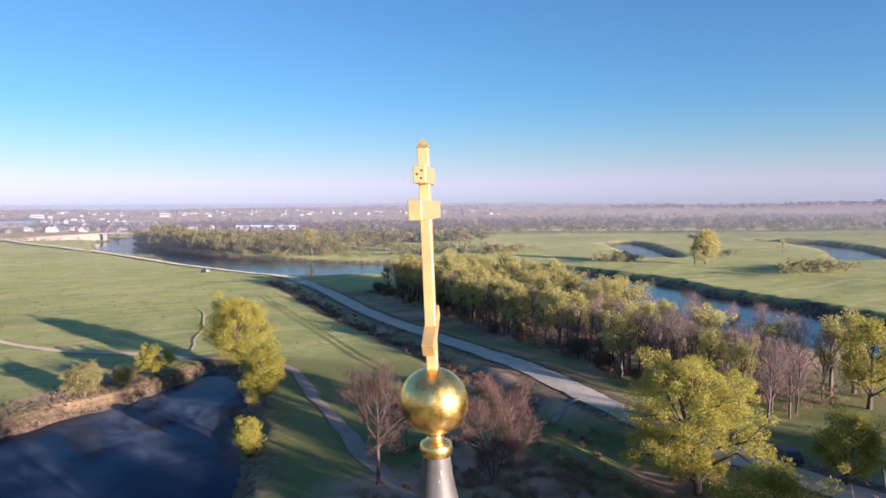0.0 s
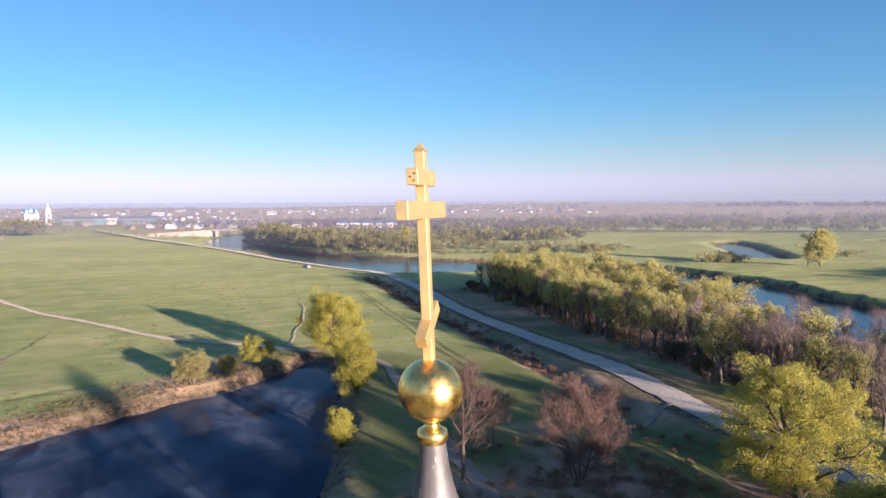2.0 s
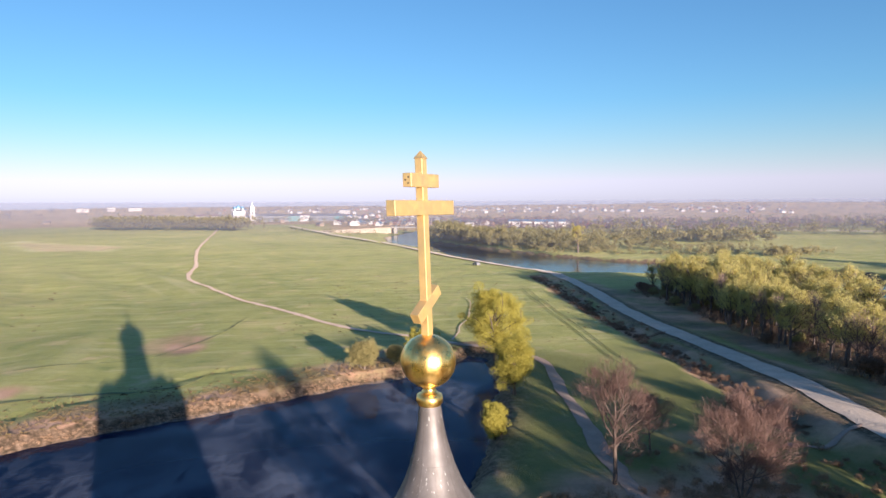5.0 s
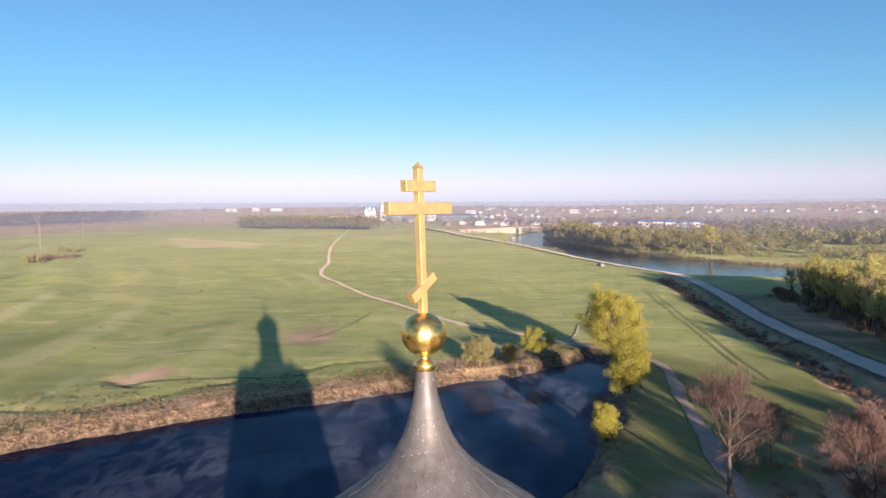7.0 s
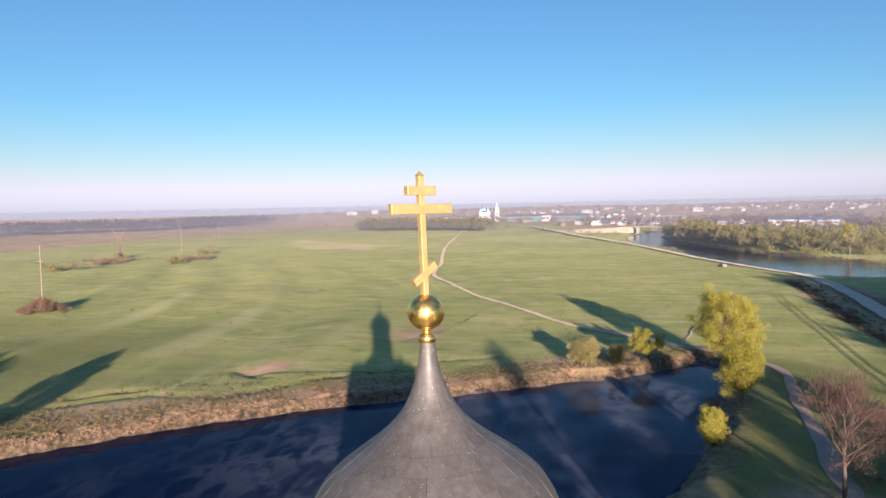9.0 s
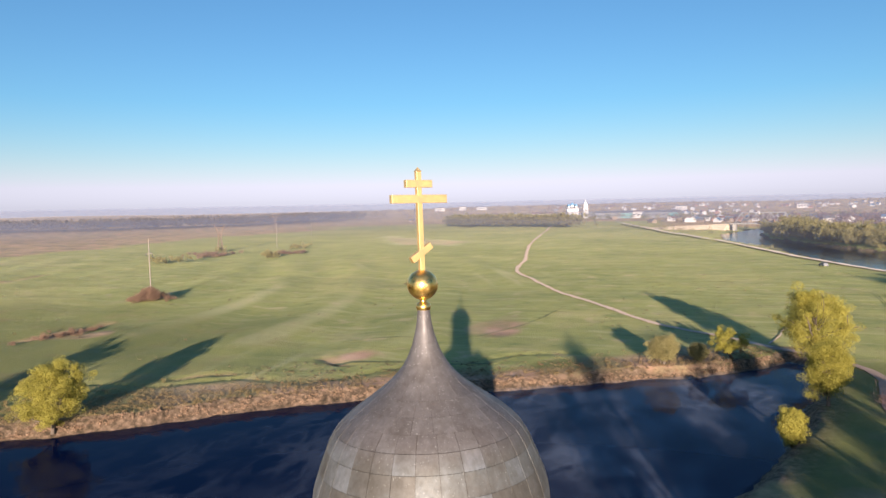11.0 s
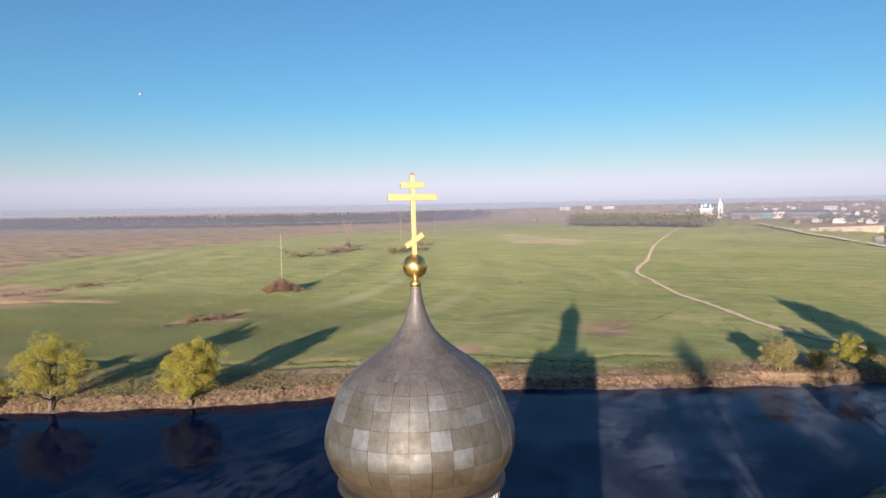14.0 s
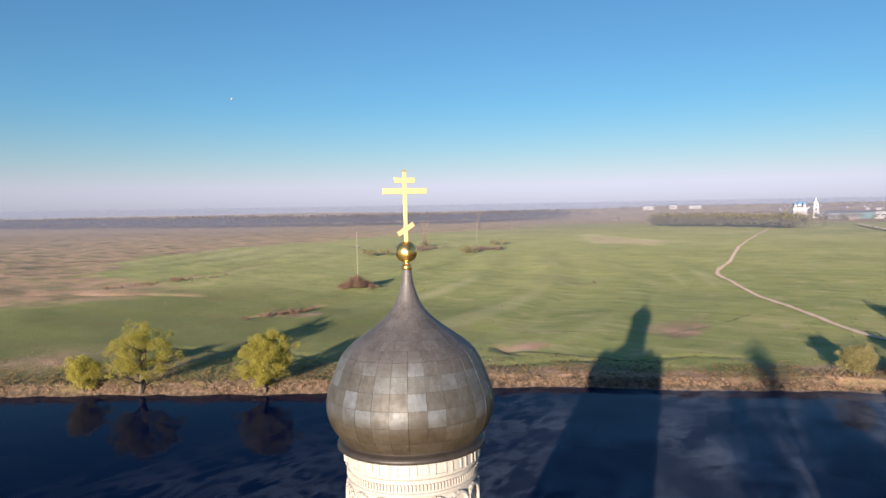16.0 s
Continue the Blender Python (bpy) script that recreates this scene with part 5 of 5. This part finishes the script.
def pylon(x, y, h, turn):
    ob = tagged(new("lattice_pylon"), "rusty steel lattice power pylon on the plain", "pylon")
    def ring(k, side=0.0):
        half = 1.5 - 0.75 * k
        return [Vector((side + sx * half, sy * half, h * 0.62 * k)) for sx, sy in ((-1, -1), (1, -1), (1, 1), (-1, 1))]
    for j in range(4):
        v, f = tubes([(ring(0)[j], ring(1)[j], 0.16, 0.13)], 4)
        put("leg", mesh_of("leg", v, f, RUST), ob)
    for k in range(5):
        lo, hi = ring(k / 5), ring((k + 1) / 5)
        for j in range(4):
            i = (j + 1) % 4
            v, f = tubes([(lo[j], hi[i], 0.06, 0.06), (lo[i], hi[j], 0.06, 0.06)], 3)
            put("brace", mesh_of("brace", v, f, RUST), ob)
    for sx in (-1, 1):                   # the two horns of the fork
        foot, tip = Vector((sx * 0.7, 0, h * 0.62)), Vector((sx * 3.4, 0, h))
        v, f = tubes([(foot + Vector((0, e, 0)), tip, 0.14, 0.1) for e in (-0.7, 0.7)] + [(foot - Vector((sx * 1.2, 0, 0)), tip, 0.09, 0.07)], 4)
        put("horn", mesh_of("horn", v, f, RUST), ob)
    part("crossarm", box_bm(7.6, 0.3, 0.3, (0, 0, h * 0.87), None, 0.03), RUST, ob)
    return placed(ob, x, y, turn)


power_pole(-143.5, 157.5, 18.2, 60, "weathered power pole with one crossarm in a brushwood island")
pylon(-267.1, 364.8, 18.5, 50)
power_pole(-257.2, 417.8, 17.5, 50, "pale slim power pole beside a shrub island")
power_pole(-329.2, 602.4, 18, 50, "pale slim power pole far off on the meadow")
pylon(-430, 700, 22, 50)


def car(x, y, turn, paint, label, van=False):
    ob = tagged(new("car"), label, "car")
    top = 1.95 if van else 1.45
    prof = [(-2.1, 0.35), (-2.15, 0.75), (-1.95, 0.95), (-1.55, top - 0.05), (-1.3, top), (0.4, top), (1.05, 1.0), (1.95, 0.85), (2.15, 0.6), (2.1, 0.35)]
    v = [(px, sy * (0.85 - (0.12 if pz > 1.1 else 0)), pz) for sy in (-1, 1) for px, pz in prof]
    n = len(prof)
    f = [tuple(range(n))[::-1], tuple(range(n, 2 * n))] + [(k, (k + 1) % n, n + (k + 1) % n, n + k) for k in range(n)]
    put("body", mesh_of("body", v, f, paint), ob)
    v = [(-1.2, s * 0.79, 1.02) for s in (-1,)]
    for s in (-1, 1):
        w = [(-1.5, s * 0.80, 1.02), (0.75, s * 0.80, 1.02), (0.32, s * 0.745, top - 0.12), (-1.28, s * 0.745, top - 0.12)]
        put("side_window", mesh_of("side_window", w, [(0, 1, 2, 3)], GLASS_DARK), ob)
    w = [(1.02, -0.68, 1.06), (1.02, 0.68, 1.06), (0.5, 0.62, top - 0.08), (0.5, -0.62, top - 0.08)]
    put("windscreen", mesh_of("windscreen", [(a + 0.04, b, c + 0.02) for a, b, c in w], [(0, 1, 2, 3)], GLASS_DARK), ob)
    for px in (-1.35, 1.35):
        for s in (-1, 1):
            v, f = tubes([(Vector((px, s * 0.66, 0.33)), Vector((px, s * 0.88, 0.33)), 0.33, 0.33)], 14)
            f.append(tuple(range(14, 28)))
            put("wheel", mesh_of("wheel", v, f, RUBBER), ob)
    return placed(ob, x, y, turn, 0.05)


car(66.5, 283, 105, CAR_WHITE, "white car parked on the grass beside the gravel road")
car(63, 33, 60, CAR_DARK, "dark car parked under the willows")


# ---- distance haze over the plain, put in as pale sheets ----
def haze_material():
    m, n, l, b = material("mist")
    g = n.new("ShaderNodeNewGeometry").outputs["Position"]
    ln = n.new("ShaderNodeVectorMath")
    ln.operation = "LENGTH"
    l.new(g, ln.inputs[0])
    # pale sheet colour fades in with distance, standing in for haze
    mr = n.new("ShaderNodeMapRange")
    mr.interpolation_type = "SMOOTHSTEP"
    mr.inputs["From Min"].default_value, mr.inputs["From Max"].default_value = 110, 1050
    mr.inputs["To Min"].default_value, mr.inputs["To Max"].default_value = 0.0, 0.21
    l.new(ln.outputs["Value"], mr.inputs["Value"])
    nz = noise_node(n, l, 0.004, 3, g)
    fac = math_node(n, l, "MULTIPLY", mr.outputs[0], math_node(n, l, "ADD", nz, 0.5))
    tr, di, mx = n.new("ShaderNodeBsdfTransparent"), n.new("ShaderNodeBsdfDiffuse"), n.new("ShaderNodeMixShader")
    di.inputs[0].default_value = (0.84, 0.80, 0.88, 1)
    l.new(fac, mx.inputs[0])
    l.new(tr.outputs[0], mx.inputs[1])
    l.new(di.outputs[0], mx.inputs[2])
    l.new(mx.outputs[0], n["Material Output"].inputs[0])
    return m


HAZE = haze_material()


def build_haze():
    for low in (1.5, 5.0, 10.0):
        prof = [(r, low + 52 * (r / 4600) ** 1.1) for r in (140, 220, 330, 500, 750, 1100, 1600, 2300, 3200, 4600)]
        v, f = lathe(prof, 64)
        tagged(new("mist", mesh_of("mist", v, f, HAZE, True)), "thin pale sheets that whiten the far plain like haze", "mist", kind="stuff")


build_haze()


def build_moon():
    m, n, l, b = material("moonlight")
    b.inputs["Base Color"].default_value = (0.3, 0.3, 0.3, 1)
    b.inputs["Emission Color"].default_value = (0.75, 0.85, 0.95, 1)
    b.inputs["Emission Strength"].default_value = 0.035
    bm = bmesh.new()
    bmesh.ops.create_icosphere(bm, subdivisions=3, radius=7)
    me = bpy.data.meshes.new("moon")
    bm.to_mesh(me)
    bm.free()
    me.materials.append(m)
    ob = tagged(new("moon", me), "small pale day moon in the blue sky", "moon", kind="structure")
    ob.location = (-3320, 2620, 700)


build_moon()


def build_river_mist():
    """Wisps that rise from the water of the river arm."""
    m, n, l, b = material("river_mist")
    g = n.new("ShaderNodeNewGeometry").outputs["Position"]
    mp = n.new("ShaderNodeMapping")
    mp.inputs["Rotation"].default_value = (0, 0, radians(-12))
    mp.inputs["Scale"].default_value = (1.0, 0.45, 1.0)
    l.new(g, mp.inputs["Vector"])
    t = n.new("ShaderNodeTexNoise")
    t.inputs["Scale"].default_value, t.inputs["Detail"].default_value, t.inputs["Distortion"].default_value = 0.34, 4, 0.35
    t.inputs["Roughness"].default_value = 0.6
    l.new(mp.outputs[0], t.inputs["Vector"])
    wide = noise_node(n, l, 0.06, 3, g)
    soft = math_node(n, l, "MULTIPLY", math_node(n, l, "SUBTRACT", t.outputs["Fac"], 0.48), 2.5, True)
    thread = math_node(n, l, "SUBTRACT", 1.0, math_node(n, l, "MULTIPLY", math_node(n, l, "ABSOLUTE", math_node(n, l, "SUBTRACT", t.outputs["Fac"], 0.53)), 9.0), True)
    f = math_node(n, l, "ADD", math_node(n, l, "MULTIPLY", soft, 0.05), math_node(n, l, "MULTIPLY", thread, 0.09))
    f = math_node(n, l, "MULTIPLY", f, math_node(n, l, "MULTIPLY", math_node(n, l, "SUBTRACT", wide, 0.38), 4.0, True))
    sep = n.new("ShaderNodeSeparateXYZ")
    l.new(g, sep.inputs[0])
    f = math_node(n, l, "MULTIPLY", f, math_node(n, l, "ADD", math_node(n, l, "MULTIPLY", math_node(n, l, "ADD", sep.outputs[0], 62.0), 0.022, True), 0.05))
    cloud = math_node(n, l, "MULTIPLY", math_node(n, l, "SUBTRACT", noise_node(n, l, 0.11, 5, g, 0.6), 0.44), 3.5, True)
    east = math_node(n, l, "MULTIPLY", math_node(n, l, "ADD", sep.outputs[0], 36.0), 0.03, True)
    f = math_node(n, l, "ADD", f, math_node(n, l, "MULTIPLY", east, math_node(n, l, "ADD", math_node(n, l, "MULTIPLY", cloud, 0.10), 0.035)))
    tr, di, mx = n.new("ShaderNodeBsdfTransparent"), n.new("ShaderNodeBsdfDiffuse"), n.new("ShaderNodeMixShader")
    di.inputs[0].default_value = (0.74, 0.82, 0.97, 1)
    l.new(f, mx.inputs[0])
    l.new(tr.outputs[0], mx.inputs[1])
    l.new(di.outputs[0], mx.inputs[2])
    l.new(mx.outputs[0], n["Material Output"].inputs[0])
    v = [(x, y, WATER_Z + 0.25) for x, y in ARM]
    tagged(new("river_mist", mesh_of("river_mist", v, [tuple(range(len(v)))[::-1]], m)), "faint wisps of morning mist over dark water", "mist", kind="stuff")


build_river_mist()

# ---- the church ----
BETA = radians(47.0)                     # the way along which the cross arms point
DOME = [(1.98, 19.42), (2.06, 19.47), (2.03, 19.56), (1.93, 19.62), (2.06, 19.78), (2.16, 19.92), (2.27, 20.14), (2.335, 20.36), (2.36, 20.60), (2.315, 20.90), (2.215, 21.20), (2.10, 21.50), (1.97, 21.80),
        (1.80, 22.05), (1.52, 22.30), (1.17, 22.55), (0.83, 22.80), (0.565, 23.05), (0.385, 23.30), (0.275, 23.55), (0.195, 23.80), (0.145, 24.05), (0.12, 24.31)]

DOME = [(p.x, p.y) for p in curve_points(DOME, 0.06)]   # a smooth outline


def dome_radius(z):
    for (r0, z0), (r1, z1) in zip(DOME[:-1], DOME[1:]):
        if z0 <= z <= z1 and z1 > z0:
            return r0 + (r1 - r0) * (z - z0) / (z1 - z0)
    return DOME[-1][0]


def build_church():
    church = tagged(new("church"), "white stone church with a single dark onion dome and gilded cross", "church")
    turn = Matrix.Rotation(BETA, 4, "Z")
    s, wall_h = 8.0, 13.6
    bm = bmesh.new()
    # walls with three round gables a side
    for side in range(4):
        m = turn @ Matrix.Rotation(side * math.pi / 2, 4, "Z")
        pts = [(-s / 2, -s / 2, 0), (s / 2, -s / 2, 0), (s / 2, -s / 2, wall_h)]
        for bay, (c, w) in enumerate(((2.75, 2.6), (0, 2.9), (-2.75, 2.6))):
            for k in range(0, 11):
                a = math.pi * k / 10
                pts.append((c + w / 2 * math.cos(a), -s / 2, wall_h + (1.35 if bay != 1 else 1.75) * math.sin(a)))
        pts.append((-s / 2, -s / 2, wall_h))
        vs = [bm.verts.new(m @ Vector(p)) for p in pts]
        inner = [bm.verts.new(m @ Vector((p[0] * 0.88, p[1] + 0.5, p[2]))) for p in pts]
        bm.faces.new(vs)
        bm.faces.new(inner[::-1])
        for a in range(len(pts)):
            b = (a + 1) % len(pts)
            bm.faces.new((vs[b], vs[a], inner[a], inner[b]))
    part("wall", bm, WHITE_STONE, church)
    # low vaulted metal roof up to the drum
    rows = [(5.5, 13.5), (5.0, 14.1), (4.0, 14.7), (3.0, 15.0), (1.9, 15.15)]
    v, f = lathe(rows, 4, math.pi / 4 + BETA, math.pi / 4 + BETA + 2 * math.pi)
    part_roof = put("roof", mesh_of("roof", v, f, DARK_METAL), church)
    bm = box_bm(3.3, 3.3, 1.1, (0, 0, 15.3), turn, 0.05)
    part("drum_base", bm, WHITE_STONE, church)
    for k in (-1, 0, 1):
        prof = [(1.25, 0), (1.25, 8.6), (0.9, 9.4), (0.4, 9.8), (0.02, 9.9)]
        v, f = lathe(prof, 20)
        c = turn @ Vector((k * 2.6, 4.2, 0))
        put("apse", mesh_of("apse", v, f, WHITE_STONE, True), church, Matrix.Translation(c))
    # drum, dome and finial lean a little
    lean = Matrix.Translation((0.05, -0.035, 24.28)) @ Matrix(((1, 0, -0.028, 0), (0, 1, 0.02, 0), (0, 0, 1, 0), (0, 0, 0, 1))) @ Matrix.Translation((0, 0, -24.28))
    tilt = Matrix.Translation((0.05, -0.035, 24.28)) @ Vector((0, 0, 1)).rotation_difference(Vector((-0.028, 0.02, 1))).to_matrix().to_4x4() @ Matrix.Translation((0, 0, -24.28))
    # the drum: shaft, cornice, niches, tooth course, arcade
    prof = [(1.80, 15.3), (1.80, 18.46), (1.84, 18.50), (1.84, 18.56), (1.80, 18.58), (1.80, 18.90), (1.86, 18.94), (1.90, 18.98), (1.90, 19.40), (1.0, 19.44)]
    v, f = lathe(prof, 72)
    drum = put("drum", mesh_of("drum", v, f, WHITE_STONE, False), church, tilt, "carved white limestone drum")
    tooth = mesh_of("tooth", *bm_lists(box_bm(0.07, 0.048, 0.18, (1.82, 0, 0), None, 0.006)), WHITE_STONE)
    for k in range(120):
        put("tooth", tooth, drum, Matrix.Translation((0, 0, 18.72)) @ Matrix.Rotation(2 * math.pi * k / 120, 4, "Z"))
    niche = mesh_of("niche_frame", *niche_lists(), WHITE_STONE)
    for k in range(24):
        put("niche_frame", niche, drum, Matrix.Rotation(2 * math.pi * k / 24, 4, "Z"))
    arch = mesh_of("arch", *arch_lists(), WHITE_STONE)
    for k in range(16):
        put("arch", arch, drum, Matrix.Rotation(2 * math.pi * (k + 0.5) / 16, 4, "Z"))
    # the dome: a dark shell under overlapping sheets
    v, f = lathe([(r - 0.035 if z > 19.6 else r, z) for r, z in DOME], 72)
    dome = put("dome", mesh_of("dome", v, f, DARK_METAL, True), church, tilt, "dark patinated metal onion dome of many sheets")
    levels = [19.62, 19.98, 20.40, 20.84, 21.26, 21.66, 21.98, 22.24, 22.46, 22.68, 22.94, 23.25, 23.65, 24.31]
    rnd = random.Random(3)
    for i, (z0, z1) in enumerate(zip(levels[:-1], levels[1:])):
        count = 30 if z0 < 22.2 else (24 if z0 < 22.6 else (16 if z0 < 22.9 else 10))
        me = sheet_mesh(z0, z1, 2 * math.pi / count)
        for k in range(count):
            a = 2 * math.pi * (k + rnd.uniform(-0.006, 0.006)) / count
            put("sheet", me, dome, Matrix.Rotation(a, 4, "Z"))
    rim = [(1.90, 19.40), (2.05, 19.40), (2.10, 19.44), (2.09, 19.52), (2.02, 19.57), (1.9, 19.60)]
    v, f = lathe(rim, 72)
    put("eaves_rim", mesh_of("eaves_rim", v, f, DARK_METAL, True), church, tilt)
    collar = [(0.10, 24.24), (0.125, 24.28), (0.145, 24.31), (0.15, 24.35), (0.14, 24.40), (0.10, 24.42), (0.075, 24.45), (0.07, 24.475), (0.085, 24.50), (0.12, 24.52), (0.05, 24.54)]
    v, f = lathe(collar, 40)
    put("collar", mesh_of("collar", [lean @ Vector(p) for p in v], f, GOLD, True), church, None, "gilded turned collar")
    ball = [(0.31 * math.sin(math.pi * k / 28) if 0 < k < 28 else 0.003, 24.78 - 0.30 * math.cos(math.pi * k / 28)) for k in range(29)]
    v, f = lathe(ball, 48)
    v = [Vector(p) * 1.0 for p in v]
    for k, p in enumerate(v):
        if k % 48 % 4 == 0:              # joints between the gores
            p.x, p.y = p.x * 0.985, p.y * 0.985
    put("ball", mesh_of("ball", [lean @ p for p in v], f, GOLD, True), church, None, "gilded metal ball")
    cross = put("cross", None, church)
    m = lean @ Matrix.Rotation(radians(50.5), 4, "Z")

    def bar(name, sx, sy, sz, at, tilt=0.0, bev=0.006):
        bm = box_bm(sx, sy, sz, (0, 0, 0), None, bev)
        bmesh.ops.transform(bm, matrix=m @ Matrix.Translation(at) @ Matrix.Rotation(tilt, 4, "Y"), verts=bm.verts)
        return part(name, bm, GOLD_LEAF, cross)
    bm = box_bm(0.105, 0.095, 1.99, (0, 0, 26.04), None, 0.006)
    tip = bmesh.new()
    bmesh.ops.create_cone(tip, cap_ends=True, segments=4, radius1=0.085, radius2=0.004, depth=0.085, matrix=Matrix.Translation((0, 0, 27.075)) @ Matrix.Rotation(math.pi / 4, 4, "Z"))
    cap = bpy.data.meshes.new("cap")
    tip.to_mesh(cap)
    tip.free()
    bm.from_mesh(cap)
    bmesh.ops.transform(bm, matrix=m, verts=bm.verts)
    part("upright", bm, GOLD_LEAF, cross)
    bar("crossbar", 0.60, 0.11, 0.15, (0, 0, 26.79))
    bar("crossbar", 1.27, 0.112, 0.165, (0, 0, 26.49))
    # thin wires against birds along the arms, nail heads on the arm's end
    for z, half, count in ((26.865, 0.27, 9), (26.5725, 0.60, 19)):
        for k in range(count):
            x = half * (2 * k / (count - 1) - 1)
            if abs(x) > 0.07:
                v, f = tubes([(Vector((x, 0.02 * (-1) ** k, z - 0.005)), Vector((x * 1.005, 0.03 * (-1) ** k, z + 0.055)), 0.0007, 0.0005)], 4)
                put("bird_wire", mesh_of("bird_wire", [m @ p for p in v], f, STEEL), cross)
    for y, z in ((-0.02, 26.82), (0.02, 26.79), (-0.015, 26.755)):
        v, f = tubes([(Vector((-0.295, y, z)), Vector((-0.304, y, z)), 0.011, 0.009)], 8)
        f.append(tuple(range(8, 16)))
        put("nail_head", mesh_of("nail_head", [m @ p for p in v], f, DARK_METAL), cross)
    bar("slanted_bar", 0.54, 0.11, 0.13, (0, 0, 25.42), -0.56)
    return church


def bm_lists(bm):
    bm.verts.index_update()
    v, f = [tuple(p.co) for p in bm.verts], [tuple(q.index for q in p.verts) for p in bm.faces]
    bm.free()
    return v, f


def niche_lists():
    """A square frame proud of the drum, under the eaves."""
    bm = bmesh.new()
    for sy, sz, y, z in ((0.30, 0.035, 0, 19.06), (0.035, 0.26, -0.15, 19.19), (0.035, 0.26, 0.15, 19.19)):
        bmesh.ops.create_cube(bm, size=1, matrix=Matrix.Translation((1.90, y, z)) @ Matrix.Diagonal((0.05, sy, sz, 1)))
    return bm_lists(bm)


def arch_lists():
    """One bay of the blind arcade: a round arch on a half column."""
    segs = []
    r = 0.33
    pts = [Vector((1.82, r * math.cos(math.pi * k / 8), 18.08 + r * math.sin(math.pi * k / 8))) for k in range(9)]
    for a, b in zip(pts[:-1], pts[1:]):
        segs.append((a, b, 0.06, 0.06))
    segs.append((Vector((1.82, r, 15.6)), Vector((1.82, r, 18.08)), 0.07, 0.065))
    return tubes(segs, 6)


def sheet_mesh(z0, z1, width):
    """One roofing sheet: a smooth curved pan, lapped over the one below, with a narrow standing seam on one side."""
    n, cols = 6, 5
    lap = 0.008 if z0 < 22 else (0.003 if z0 < 22.9 else 0.0008)
    v, f, smooth = [], [], []

    def grid(rows, flag):
        base, w = len(v), len(rows[0])
        for row in rows:
            v.extend(row)
        for i in range(len(rows) - 1):
            for k in range(w - 1):
                j = base + i * w + k
                f.append((j, j + 1, j + 1 + w, j + w))
                smooth.append(flag)

    def at(r, a, z):
        return (r * math.cos(a), r * math.sin(a), z)
    pan, seam = [], []
    for i in range(n + 1):
        z = z0 + lap + (z1 - z0 - lap) * i / n
        r = dome_radius(max(z, 19.62)) + 0.006 * (1 - i / n)
        half, rib = width / 2 - lap * 0.4 / max(r, 0.4), min(0.012 / r, width * 0.06)
        pan.append([at(r + 0.002 * math.sin(math.pi * k / (cols - 1)), half * (2 * k / (cols - 1) - 1), z) for k in range(cols)])
        lift = min(0.003, r * 0.02) if z0 < 22.9 else 0.0006
        seam.append([at(r - 0.004, half - rib, z), at(r + lift, half - rib * 0.8, z), at(r + lift, half, z), at(r - 0.01, half, z)])
    grid(pan, True)
    grid(seam, False)
    grid([[(x * 0.992, y * 0.992, z - 0.004) for x, y, z in pan[0]], pan[0]], False)
    me = mesh_of("sheet", v, f, LEAD)
    me.polygons.foreach_set("use_smooth", smooth)
    return me


build_church()
